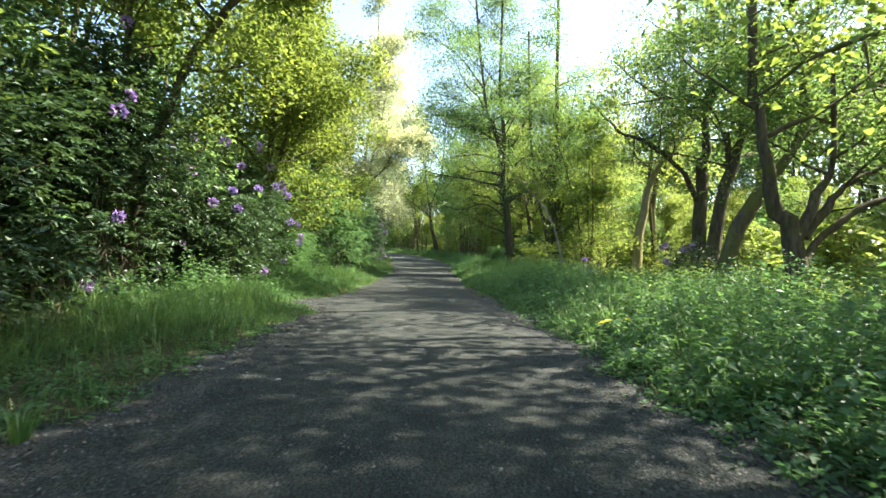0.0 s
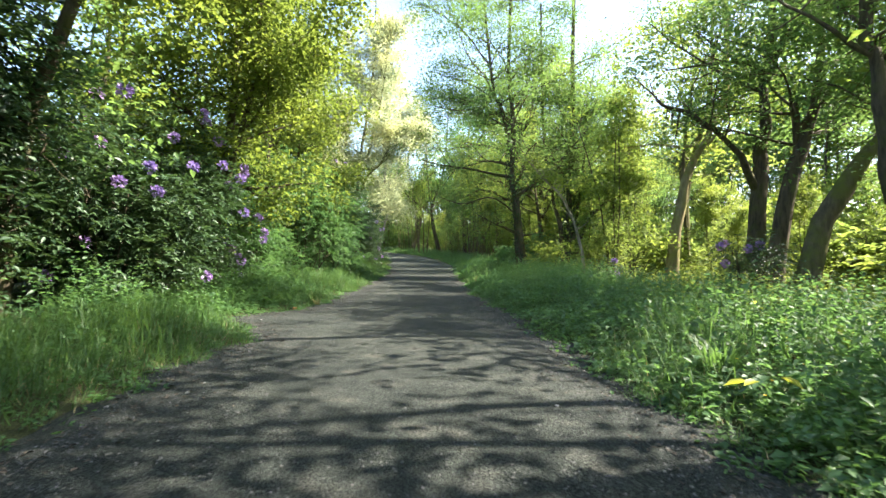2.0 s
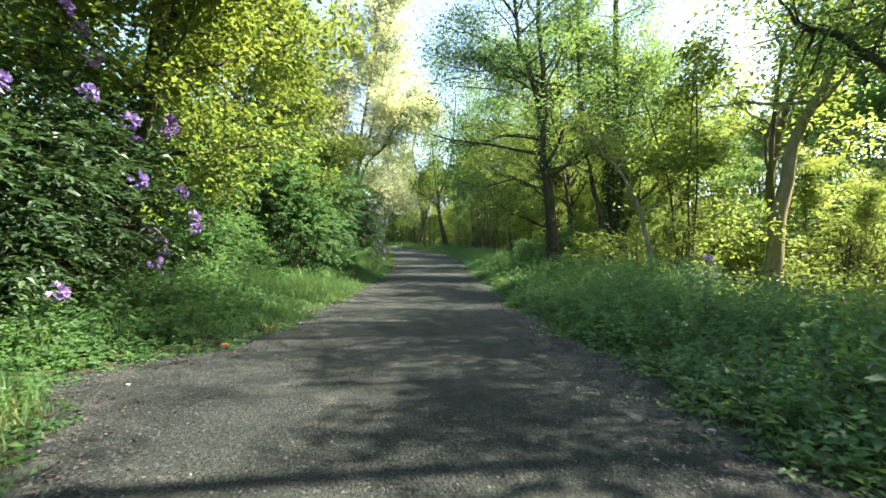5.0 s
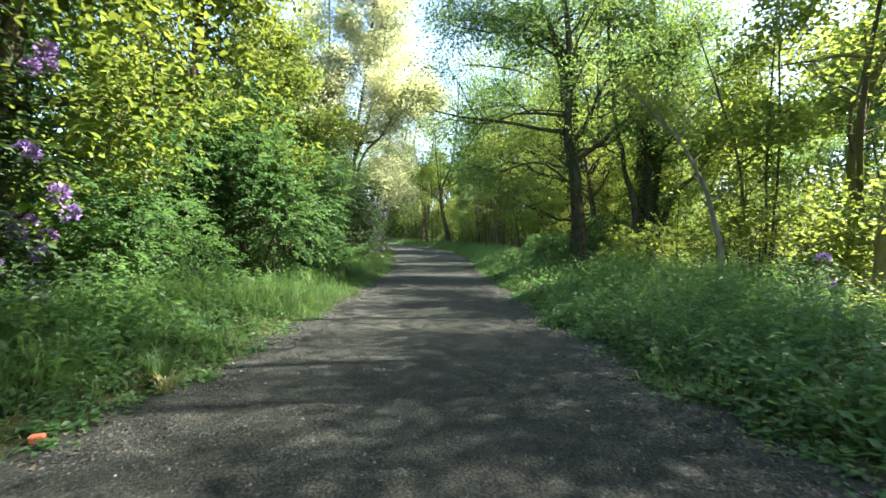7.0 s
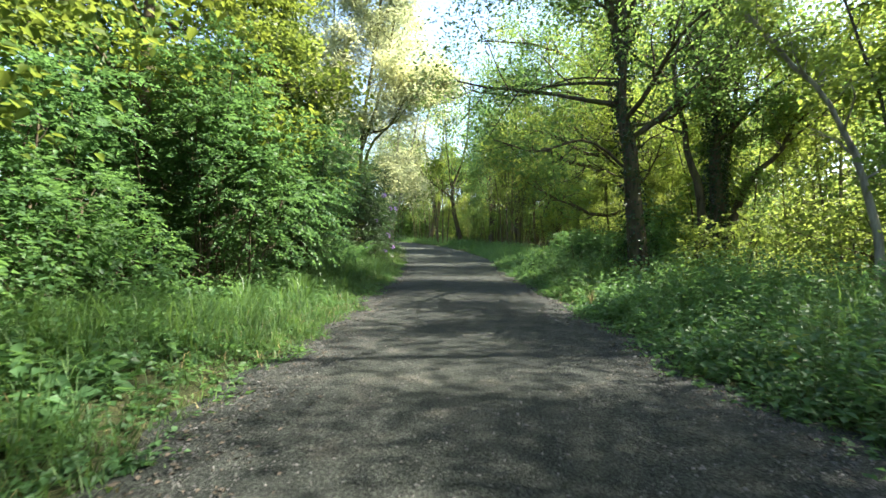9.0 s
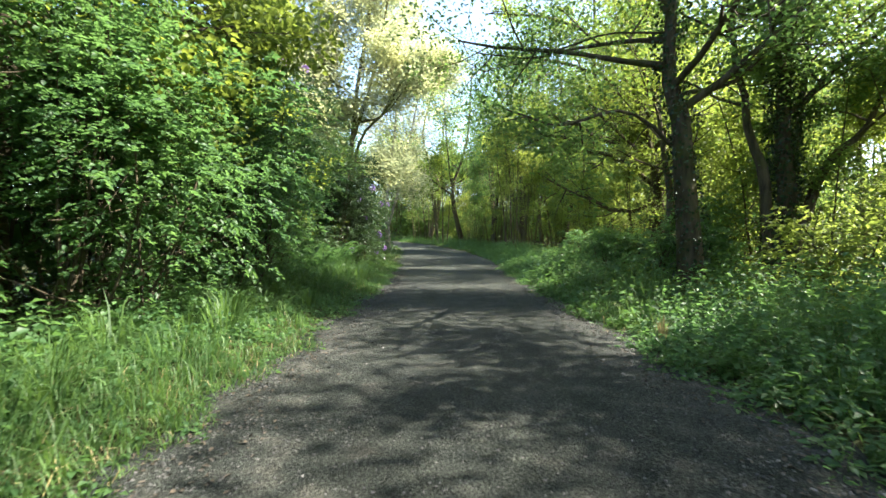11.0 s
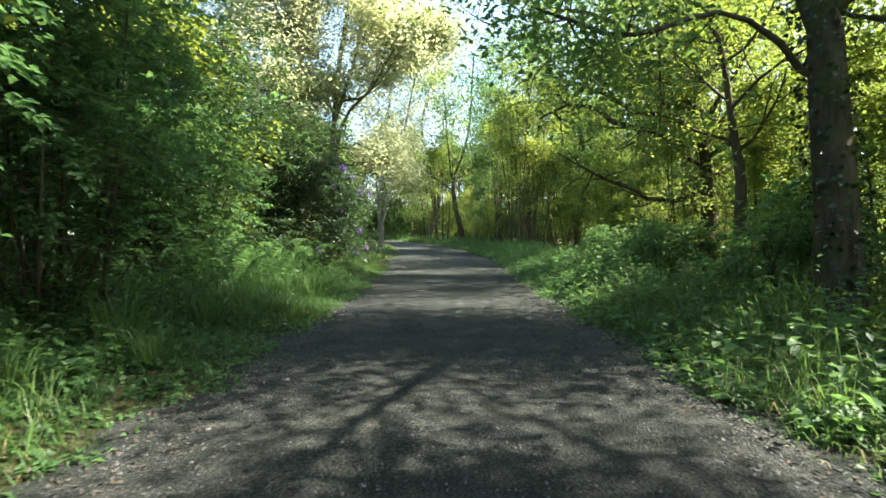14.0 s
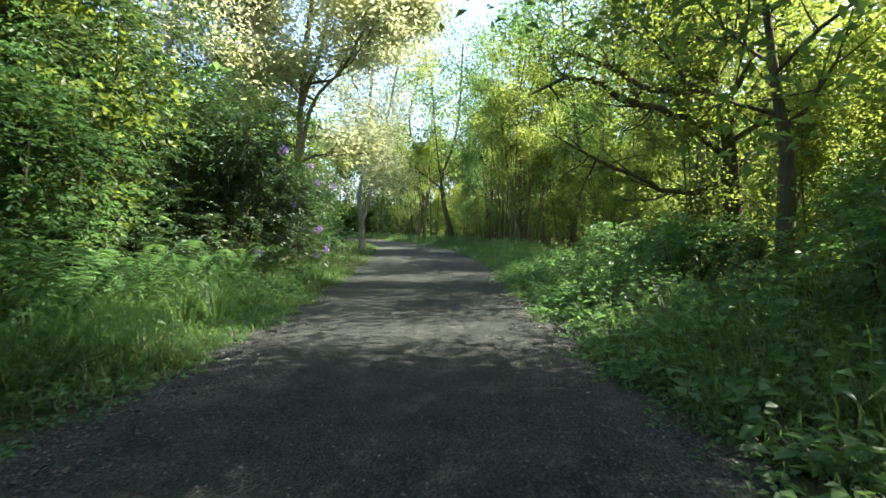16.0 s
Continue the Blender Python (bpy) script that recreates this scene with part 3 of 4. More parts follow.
# ---- trees on the shady side ----
tree("maple", at(-7.2, 18), "maple with bright yellow-green leaves", 31,
     [([(0, 0, -0.1), (0.2, 0, 2.5), (0.6, 0, 5.0), (0.7, 0, 8.0), (0.4, 0, 11)], 0.2, 0.06), ([(0.1, 0, 1.5), (0.9, -0.5, 4.0), (1.6, -0.9, 6.0), (2.0, -1.4, 8.5)], 0.12, 0.04)],
     20, LEAF_MAPLE, 38000, 0.125, 0.45, low=0.28, limb_length=(2.0, 3.6), bias=(0.1, -0.1, -0.1), slim=0.72, oval=True)
tree("maple", at(-8.0, 11.8), "overhanging maple with bright green leaves", 32,
     [([(0, 0, -0.1), (0.5, 0, 3.0), (1.6, -0.2, 5.6), (3.2, -0.6, 7.4), (5.0, -1.2, 8.4)], 0.17, 0.05), ([(0.3, 0.1, 2.0), (0.4, -0.6, 5.0), (0.9, -1.0, 8.0)], 0.12, 0.04)],
     16, LEAF_MAPLE, 20000, 0.13, 0.4, low=0.5, limb_length=(1.8, 3.6), slim=0.85)
tree("maple", at(-8.4, 25), "tall maple with yellow-green crown", 33,
     [([(0, 0, -0.1), (0.2, 0, 3), (0.3, 0, 6.0), (0.5, 0, 9.0), (0.3, 0, 12.5)], 0.2, 0.05)], 18, LEAF_MAPLE, 36000, 0.14, 0.48, low=0.25, limb_length=(2.2, 3.8), bias=(0.0, 0, -0.1), slim=0.72, oval=True)
tree("willow", at(-9.0, 50), "tall pale willow with feathery blossom-pale crown", 34,
     [([(0, 0, -0.1), (0.2, 0, 4.4), (0.3, 0, 6.6), (0.6, 0, 11), (1.6, 0, 18), (1.8, 0, 26)], 0.26, 0.06),
      ([(0.1, 0, 3.5), (0.9, 0, 8.0), (2.6, -0.3, 9.8), (3.6, -0.4, 11.6), (4.6, -0.4, 12.6)], 0.13, 0.04),
      ([(0, 0, 2), (-1.2, 0.3, 7), (-1.8, 0.4, 13), (-2, 0.5, 22)], 0.16, 0.05),
      ([(0.4, 0, 8), (1.8, 0.3, 13), (2.8, 0.3, 19), (3.0, 0.3, 23)], 0.12, 0.04)], 46, LEAF_PALE, 62000, 0.25, 0.6, low=0.25, limb_length=(3.0, 5.0), bark=BARK_MOSSY, slim=0.45)
tree("willow", at(-8.6, 66), "tall pale willow beyond the bend", 37,
     [([(0, 0, -0.1), (-0.2, 0, 5), (0.4, 0, 10), (0.9, 0, 17), (1.2, 0, 24)], 0.24, 0.06),
      ([(0, 0, 2.5), (1.4, 0.2, 8), (2.6, 0.3, 14), (3.4, 0.3, 19)], 0.14, 0.05)], 26, LEAF_PALE, 26000, 0.26, 0.7, low=0.22, limb_length=(3.0, 5.0), bark=BARK_PALE, slim=0.45)
tree("willow", at(-13.4, 47), "pale-barked willow with thin upright limbs", 35,
     [([(0, 0, -0.1), (-0.4, 0, 5), (-0.5, 0, 8.6), (0.3, 0, 13), (0.6, 0, 18)], 0.2, 0.06), ([(0, 0, 3), (1.4, 0, 8), (2.4, 0, 14)], 0.14, 0.05)], 18, LEAF_PALE, 18000, 0.24, 0.75,
     low=0.35, limb_length=(2.2, 4.2), bark=BARK_PALE, slim=0.35)
tree("maple", at(-9.5, 33), "yellow-green maple behind the rhododendrons", 36,
     [([(0, 0, -0.1), (0.1, 0, 3), (0.3, 0, 6.0), (0.2, 0, 9.5)], 0.16, 0.05)], 14, LEAF_MAPLE, 20000, 0.17, 0.48, low=0.3, limb_length=(2, 3.8), slim=0.8)

# ---- bushes on the shady side ----
left_bushes = [
    # x, y, half sizes and height, lobes, leaves, blooms
    (-7.3, 0.5, (2.2, 2.8, 6.2), 24, 15000, 3), (-7.6, 5.2, (2.4, 2.8, 6.6), 26, 17000, 6), (-7.6, 9.9, (2.3, 2.6, 6.0), 26, 17000, 8),
    (-7.4, 14.0, (1.9, 2.2, 4.8), 22, 14000, 26), (-7.2, 17.2, (1.6, 1.8, 4.0), 18, 11000, 34),
]
for k, (x, y, size, lobes, leaves, blooms) in enumerate(left_bushes):
    bush("rhododendron", at(x, y), "dark evergreen rhododendron with purple flower clusters", 50 + k, size, lobes, LEAF_RHODO, int(leaves * 1.6), 0.145, 0.42, "rhododendrons along the path", blooms, bare=0.0)
for k, (x, y, size, lobes, leaves, blooms) in enumerate([(-8.3, 34.6, (2.6, 2.8, 6.4), 24, 16000, 4), (-7.3, 38.4, (2.3, 2.5, 5.4), 22, 15000, 5), (-6.6, 42.2, (1.8, 2.2, 4.2), 18, 11000, 8)]):
    bush("rhododendron", at(x, y), "tall dark green rhododendron with a few purple flowers", 60 + k, size, lobes, LEAF_RHODO, int(leaves * 1.6), 0.145, 0.42, "rhododendrons along the path", blooms, bare=0.0)
for k, (x, y, size, lobes, leaves) in enumerate([(-6.6, 20.4, (1.7, 2.0, 3.6), 18, 10000), (-6.3, 24.2, (2.2, 2.4, 5.4), 22, 14000), (-6.4, 28.2, (2.2, 2.5, 5.6), 22, 14000), (-6.9, 31.6, (1.8, 1.8, 4.0), 16, 9000)]):
    bush("hazel", at(x, y), "dense mid-green hazel bush on the verge", 70 + k, size, lobes, LEAF_GREEN, int(leaves * 2.3), 0.088, 0.62, "hazel bushes", 0, bare=0.02)
for k, (x, y) in enumerate([(-8.2, 46.5), (-9.4, 50.5), (-10.6, 55), (-12.5, 60), (-14.5, 66), (-17, 72)]):
    bush("hazel", at(x, y), "dense green hazel bush", 80 + k, (1.8, 2.4, 3.4), 16, LEAF_GREEN, 7000, 0.2, 0.66, "hazel bushes", 0, bare=0.0)

# ---- bushes on the sunny side ----
for k, (x, y, size, lobes, leaves) in enumerate([(6.9, 23.6, (1.6, 1.6, 2.4), 10, 3600), (8.6, 26.0, (1.8, 1.8, 2.6), 10, 3600), (5.0, 26.5, (1.3, 1.6, 1.9), 9, 3000), (12.0, 23.0, (2.0, 2.0, 2.6), 10, 3000)]):
    bush("bramble", at(x, y), "sunlit yellow-green bramble thicket", 90 + k, size, lobes, LEAF_BRAMBLE, leaves, 0.10, 0.6, "bramble thickets", 0, inner=0.35)
for k, (x, y, size) in enumerate([(4.6, 31.5, (1.5, 2.0, 1.7)), (4.4, 35.5, (1.4, 2.0, 1.6)), (6.2, 33.5, (1.6, 2.0, 2.6)), (5.4, 39.5, (1.6, 2.0, 1.7)), (5.6, 45, (1.6, 2.4, 1.8)), (9, 36, (1.8, 2.0, 2.8))]):
    bush("elder", at(x, y), "shaded dark green elder bush", 100 + k, size, 10, LEAF_NETTLE, 4200, 0.12, 0.55, "elder bushes", 0, inner=0.35)
bush("rhododendron", at(8.6, 16.6), "low rhododendron with pale purple flowers", 110, (0.8, 0.8, 2.0), 7, LEAF_RHODO, 1800, 0.13, 0.36, "", 5, bloom_side=(-1, -0.6))
bush("rhododendron", at(6.0, 20.6), "small rhododendron with one flower cluster", 111, (0.5, 0.5, 1.1), 5, LEAF_RHODO, 800, 0.12, 0.36, "", 2, bloom_side=(-0.6, -1))

# ---- the woods behind: a few kinds of tree, each planted many times ----
WOOD = [(LEAF_ALDER, BARK, 14, "woodland alder with a slender dark trunk"), (LEAF_OAK, BARK_MOSSY, 13, "woodland oak with sunlit green crown"),
        (LEAF_GREEN, BARK, 12, "woodland tree with dense green crown"), (LEAF_BRAMBLE, BARK_MOSSY, 13, "thin mossy-stemmed birch with light crown")]


def wood_tree(k, spot, seed, limbs, leaves, size, level, low=0.3):
    leaf, bark, h, label = WOOD[k]
    b = np.random.default_rng(seed).normal(0, 0.35, (4, 2))
    return tree("woodland_tree", at(*spot), label, seed + 10,
                [([(0, 0, -0.1), (*b[0], h * 0.3), (*b[1], h * 0.6), (*b[2], h)], 0.16, 0.04),
                 ([(0.1, 0, 0.3), (b[3][0] + 0.8, b[3][1], h * 0.4), (b[3][0] + 1.5, b[3][1] + 0.5, h * 0.8)], 0.1, 0.03)],
                limbs, leaf, leaves, size, 0.5, bark=bark, low=low, limb_length=(2.6, 4.6), group="woodland trees", level=level, shoots=6)


kinds = [wood_tree(k, (25 + 2 * k, 6 + 9 * k), 200 + k, 10, 5000, 0.19, 2) for k in range(4)]
kinds_far = [wood_tree(k, (26 + 2 * k, 14 + 7 * k), 220 + k, 12, 2300, 0.42, 1, 0.1) for k in range(4)]
shrubs = [bush("shrub", at(13 + 3 * k, 20 + 5 * k), ("sunlit yellow-green shrub in the wood", "dense green shrub in the wood", "dark green shrub in the wood")[k], 130 + k,
               (1.9, 1.9, (2.6, 3.2, 3.6)[k]), 12, (LEAF_BRAMBLE, LEAF_OAK, LEAF_NETTLE)[k], 1700, 0.27, 0.6, "shrubs in the wood", 0, inner=0.4, bare=0.0) for k in range(3)]
# slender stems of the thicket ahead
kinds_thin = []
for k in range(3):
    rg = np.random.default_rng(240 + k)
    stems = []
    for s in range(4):
        a, q = rg.uniform(0, 6.28), rg.uniform(0.1, 0.6)
        foot = np.array([math.cos(a) * q, math.sin(a) * q])
        lean = foot * rg.uniform(0.5, 2.5)
        stems.append(([(*foot, -0.1), (*(foot + lean * 0.4), 2.5), (*(foot + lean), 5.5), (*(foot + lean * 1.3 + rg.normal(0, 0.3, 2)), 8.5)], rg.uniform(0.035, 0.06), 0.015))
    kinds_thin.append(tree("thicket_tree", at(5 + 2.5 * k, 62), "clump of thin pale woodland stems", 250 + k, stems, 14, (LEAF_BRAMBLE, LEAF_ALDER, LEAF_OAK)[k], 4200, 0.15, 0.4,
                           bark=(BARK_MOSSY, BARK_MOSSY, BARK)[k], low=0.3, limb_length=(1.0, 2.2), group="thicket stems", level=1, shoots=3))


# leafy young trees that fill the wood under the crowns
kinds_young = []
for k in range(3):
    rg = np.random.default_rng(270 + k)
    stems = []
    for a in rg.uniform(0, 6.28, 3):
        way = np.array([math.cos(a), math.sin(a)]) * rg.uniform(0.3, 1.0)
        stems.append(([(*(way * 0.2), -0.1), (*(way * 0.6), 1.6), (*way, 3.4), (*(way * 1.3 + rg.normal(0, 0.2, 2)), 6.2)], rg.uniform(0.03, 0.05), 0.012))
    kinds_young.append(tree("young_tree", at(9.5 + 2.2 * k, 35 + 4 * k), ("sunlit yellow-green young hazel in the wood", "leafy young oak in the wood", "slender leafy young alder in the wood")[k], 280 + k, stems, 15,
                            (LEAF_BRAMBLE, LEAF_OAK, LEAF_ALDER)[k], 6500, 0.13, 0.3, bark=(BARK_MOSSY, BARK, BARK)[k], low=0.12, limb_length=(1.2, 2.2), group="young trees in the wood", level=1, shoots=3))


def plant(kind, x, y, turn, scale):
    ob = copy_thing(kind, Matrix.Translation(at(x, y)) @ Matrix.Rotation(turn, 4, "Z"))
    ob.scale = (scale, scale, scale * (0.92 + 0.16 * ((turn * 7.3) % 1)))
    return ob


rg = np.random.default_rng(5)
spots = []


def clear(x, y, gap):
    if any((x - a) ** 2 + (y - b) ** 2 < gap * gap for a, b in spots):
        return False
    spots.append((x, y))
    return True


# woods on the sunny side, in loose rows
def wood(count, x0, x1, y0, y1, gap, choice, small=0.85, large=1.25):
    made = 0
    for _ in range(count * 12):
        x, y = rg.uniform(x0, x1), rg.uniform(y0, y1)
        if made < count and (x < left_edge(y) - 5 or x > right_edge(y) + 6) and clear(x, y, gap):
            plant(choice[rg.integers(0, len(choice))], x, y, rg.uniform(0, 6.28), rg.uniform(small, large))
            made += 1


wood(6, 26, 31, 12, 90, 6, kinds)
wood(44, 32, 42, 0, 110, 3.4, kinds_far, 1.25, 1.7)
wood(14, 10, 24, 66, 112, 4.5, kinds_far, 1.0, 1.4)
wood(20, -18, -10.5, -8, 60, 3.6, [kinds[0], kinds[2], kinds[2], kinds[1]], 0.75, 1.05)
wood(24, -34, -17, -10, 112, 5, kinds_far, 0.9, 1.2)
low_spots, spots = spots, []
wood(34, 7.2, 13.5, 22, 66, 2.0, [kinds_young[0], kinds_young[0], kinds_young[1], kinds_young[2]], 0.7, 1.25)
wood(9, 11.5, 17, 8, 24, 2.4, [kinds_young[0], kinds_young[1]], 0.45, 0.7)
wood(16, -6, 14, 66, 98, 2.4, kinds_young, 1.0, 1.5)
spots = []
wood(26, 10.5, 24, 8, 75, 3.0, [shrubs[0], shrubs[0], shrubs[1]], 0.6, 1.0)
wood(24, -16, -9.5, -4, 70, 2.4, shrubs[1:], 0.9, 1.5)
wood(46, -36, 34, 112, 128, 2.6, shrubs, 1.2, 2.2)
wood(26, 24, 31, -4, 100, 3.0, shrubs, 1.0, 1.5)
wood(10, -36, -26, -4, 100, 5.0, shrubs, 1.2, 2.0)
for x, y in [(-19, 113), (-22, 115), (-25, 117), (-28, 119), (-31, 120), (-35, 119), (-38, 116), (-41, 112), (-23, 121), (-30, 124)]:
    plant(shrubs[1], x, y, x * 1.7, 2.0)
for x, y in [(-10.6, 29), (-11, 33), (-11.2, 37), (-10.6, 41), (-10.6, 24), (-10.6, 18), (-10.9, 11), (-10.9, 5), (-10.6, 45)]:
    plant(shrubs[2], x, y, y * 1.7, 1.55)
spots = low_spots
# thicket ahead on the outside of the bend, and beyond it
count = len(spots)
for _ in range(1500):
    y = rg.uniform(50, 118)
    x = rg.uniform(-22, 16)
    if len(spots) < count + 40 and x > right_edge(y) + 3.0 and y > 50 and clear(x, y, 2.0):
        plant(kinds_thin[rg.integers(0, 3)], x, y, rg.uniform(0, 6.28), rg.uniform(1.1, 1.9) if y < 100 else rg.uniform(1.6, 2.2))
for x, y, s in [(-12.5, 109, 1.2), (-8.8, 111, 1.1), (-6, 114, 1.3), (-2, 112, 1.2), (3, 116, 1.4), (-17, 116, 1.3), (-22, 120, 1.4), (-28, 118, 1.2), (9, 118, 1.4), (-35, 116, 1.4), (-4, 124, 1.6), (-14, 126, 1.6), (6, 128, 1.6), (-26, 130, 1.6), (15, 124, 1.6)]:
    plant(kinds_far[rg.integers(0, 3)], x, y, rg.uniform(0, 6.28), s)
# tall trees over the thicket; the one at (11.8, 26.3) added to shade the path
for x, y, s in [(4.5, 62, 1.15), (7.5, 69, 1.35), (3, 79, 1.5), (-1, 90, 2.1), (-6.5, 99, 2.2), (3.5, 86, 2.0), (10.5, 48, 1.4), (9, 53, 1.7), (18, 50, 1.5), (20, 58, 1.5), (8.5, 64, 1.7), (11.8, 26.3, 1.15), (5, 68, 1.65)]:
    plant(kinds[rg.integers(0, 4)], x, y, rg.uniform(0, 6.28), s)
# unseen shrubs added right of the start to keep sun off the nettles
for x, y in [(9.4, 5.6), (8.6, 3.2)]:
    plant(shrubs[2], x, y, y * 1.7, 1.1)
# unseen shade trees added behind and right of the walker; left ones fill gaps
for x, y in [(7.5, -5), (7.6, -2.5), (8.6, 3.2), (11.5, 4.6), (10.6, 8.8), (8.4, 7.3), (10.5, -1), (-9.8, 3.5), (-10.4, 8.5), (-10.6, 13.5), (-11, 19), (-6.5, -5.5), (-4, -11), (3.5, -12), (8, -10), (-9, -9), (0, -18), (-7, -17), (7, -18)]:
    plant(kinds[rg.integers(0, 3)], x, y, rg.uniform(0, 6.28), 1.3 if 0 < y < 10 and x > 0 else 1.0)


# ---- far hedges that close the wood ----
def far_hedge(seed, a, b, height, depth, count, mat, label):
    """A long far belt of leaves with an uneven top, on a row of thin stems."""
    rr = np.random.default_rng(seed)
    a, b = np.array(a, float), np.array(b, float)
    side = np.array([b[1] - a[1], a[0] - b[0]]) / np.linalg.norm(b - a)
    u = rr.random(count)
    top = height * (0.72 + 0.2 * np.sin(u * 47 + seed) + 0.14 * np.sin(u * 131))
    q = rr.normal(0, depth, count)
    xy = a + (b - a) * u[:, None] + side * q[:, None]
    z = top * rr.random(count) ** 0.85
    clump = np.sin(xy[:, 0] * 1.9 + z * 1.3) * np.sin(xy[:, 1] * 1.7 - z * 1.1 + seed)
    keep = clump > -0.45
    xy, z = xy[keep], z[keep]
    m = len(z)
    p = np.column_stack([xy, ground_z(xy[:, 0], xy[:, 1]) + z])
    v, f = leaf_points(p, rr.normal(0, 1, (m, 3)) - [0, 0, 0.2], rr.normal(0, 0.6, (m, 3)) + [0, 0, 1], 0.5 * rr.uniform(0.6, 1.3, m), 0.34 * rr.uniform(0.7, 1.2, m))
    return stuff("far_hedge", mesh_of("far_hedge", v, f, mat), label, "hedge")


far_hedge(701, (35, -14), (35, 118), 13, 0.9, 40000, LEAF_OAK, "distant sunlit hedge beyond the wood")
far_hedge(702, (-25, -14), (-27, 84), 8.5, 0.9, 16000, LEAF_GREEN, "distant green hedge beyond the wood")
far_hedge(703, (-62, 128), (36, 128), 17, 1.2, 42000, LEAF_OAK, "distant green tree belt beyond the bend")
far_hedge(706, (-14, 104), (30, 96), 8, 1.4, 16000, LEAF_ALDER, "sunlit undergrowth behind the thicket")
far_hedge(707, (24, 0), (22, 96), 6, 1.2, 24000, LEAF_BRAMBLE, "sunlit undergrowth deep in the wood")
far_hedge(704, (-27, 84), (-62, 128), 10, 1.2, 9000, LEAF_GREEN, "distant green hedge along the bend")
far_hedge(705, (-25, -22), (35, -22), 9, 0.9, 9000, LEAF_GREEN, "green hedge behind the start of the path")


# ---- low growth ----
def strip(rg, count, side, near, far, y0, y1, power=1.0):
    """Random spots beside the path, from near to far metres off its edge."""
    y = rg.uniform(y0, y1, count)
    q = near + (far - near) * rg.random(count) ** power
    x = right_edge(y) + q if side > 0 else left_edge(y) - q
    return x, y, q


def grass_field(name, seed, count, side, near, far, y0, y1, tall, label, mat=GRASS, power=1.0, low=0.12, wide=0.004):
    rg = np.random.default_rng(seed)
    x, y, q = strip(rg, count, side, near, far, y0, y1, power)
    tuft = np.clip(0.5 + 0.45 * wave(x * 2.1 + 5, y * 2.4) + 0.35 * wave(x * 6.3, y * 5.7 + 3), 0, 1)
    keep = rg.random(count) < 0.08 + 0.92 * tuft ** 1.4
    x, y, q, tuft = x[keep], y[keep], q[keep], tuft[keep]
    m = len(x)
    h = (low + (tall - low) * np.clip((q - near) / 1.4, 0, 1)) * rg.uniform(0.35, 1.25, m) * (0.3 + 1.0 * tuft)
    a = rg.uniform(0, 6.28, m)
    d = np.stack([np.cos(a) - 0.4 * side, np.sin(a), np.zeros(m)], 1)
    v, f = blade_points(np.stack([x, y, ground_z(x, y) - 0.02], 1), d, h, wide * rg.uniform(0.7, 1.5, m) * (1 + np.clip(y - 22, 0, 60) * 0.02), rg.uniform(0.25, 1.6, m))
    return stuff(name, mesh_of(name, v, f, mat), label, "grass")


grass_field("verge_grass", 300, 70000, -1, -0.05, 3.6, -3, 45, 0.78, "long soft green grass on the verge", wide=0.005)
grass_field("verge_grass", 301, 30000, -1, -0.2, 0.8, -3, 45, 0.22, "short trodden grass at the path's edge", low=0.05)
grass_field("verge_grass", 302, 40000, 1, -0.1, 1.6, -3, 45, 0.4, "green grass along the path's edge", low=0.08)
grass_field("verge_grass", 303, 26000, 1, -0.1, 9, 45, 112, 0.55, "sunlit grass on the bank at the bend", wide=0.007)
grass_field("verge_grass", 304, 20000, -1, -0.1, 6, 45, 112, 0.55, "sunlit grass inside the bend", wide=0.007)
grass_field("meadow_grass", 307, 22000, 1, 0.1, 5.0, -3, 34, 0.95, "tall green grass among the nettles", low=0.2, wide=0.005)
grass_field("dry_grass", 305, 5000, -1, 0.0, 1.6, -3, 45, 0.4, "dry straw among the grass", GRASS_DRY)
grass_field("dry_grass", 306, 3000, 1, -0.1, 3.5, -3, 45, 0.5, "dry straw among the weeds", GRASS_DRY)


def weeds(name, seed, count, side, near, far, y0, y1, tall, label, mat, size=0.10, per=15, power=1.0, slim=0.6, low=0.2):
    """Upright leafy weeds: a thin stalk each, with whorls of leaves."""
    rg = np.random.default_rng(seed)
    x, y, q = strip(rg, count, side, near, far, y0, y1, power)
    patch = 0.5 + 0.5 * wave(x * 1.3 + seed, y * 1.5)
    keep = rg.random(count) < 0.3 + 0.7 * patch
    x, y, q, patch = x[keep], y[keep], q[keep], patch[keep]
    m = len(x)
    h = (low + (tall - low) * np.clip((q - near) / 1.6, 0, 1)) * rg.uniform(0.4, 1.2, m) * (0.6 + 0.6 * patch)
    base = np.stack([x, y, ground_z(x, y) - 0.02], 1)
    lean = rg.normal(0, 0.16, (m, 2))
    k = np.repeat(np.arange(m), per)
    u = np.tile(np.linspace(0.18, 1.0, per), m) + rg.normal(0, 0.03, m * per)
    p = base[k] + np.stack([lean[k, 0] * h[k] * u ** 1.5, lean[k, 1] * h[k] * u ** 1.5, h[k] * u], 1)
    a = rg.uniform(0, 6.28, m * per)
    d = np.stack([np.cos(a), np.sin(a), rg.normal(-0.05, 0.3, m * per)], 1)
    n = rg.normal(0, 0.3, (m * per, 3)) + [0, 0, 1]
    length = size * rg.uniform(0.6, 1.3, m * per) * (1.25 - 0.55 * u)
    v, f = leaf_points(p + d * 0.02, d, n, length, length * slim)
    aa = rg.uniform(0, 6.28, m)
    sv, sf = blade_points(base, np.stack([np.cos(aa), np.sin(aa), np.zeros(m)], 1), h, np.full(m, 0.004), np.full(m, 0.12))
    return stuff(name, mesh_of(name, np.concatenate([v, sv]), np.concatenate([f, sf + len(v)]), mat), label, "weeds")


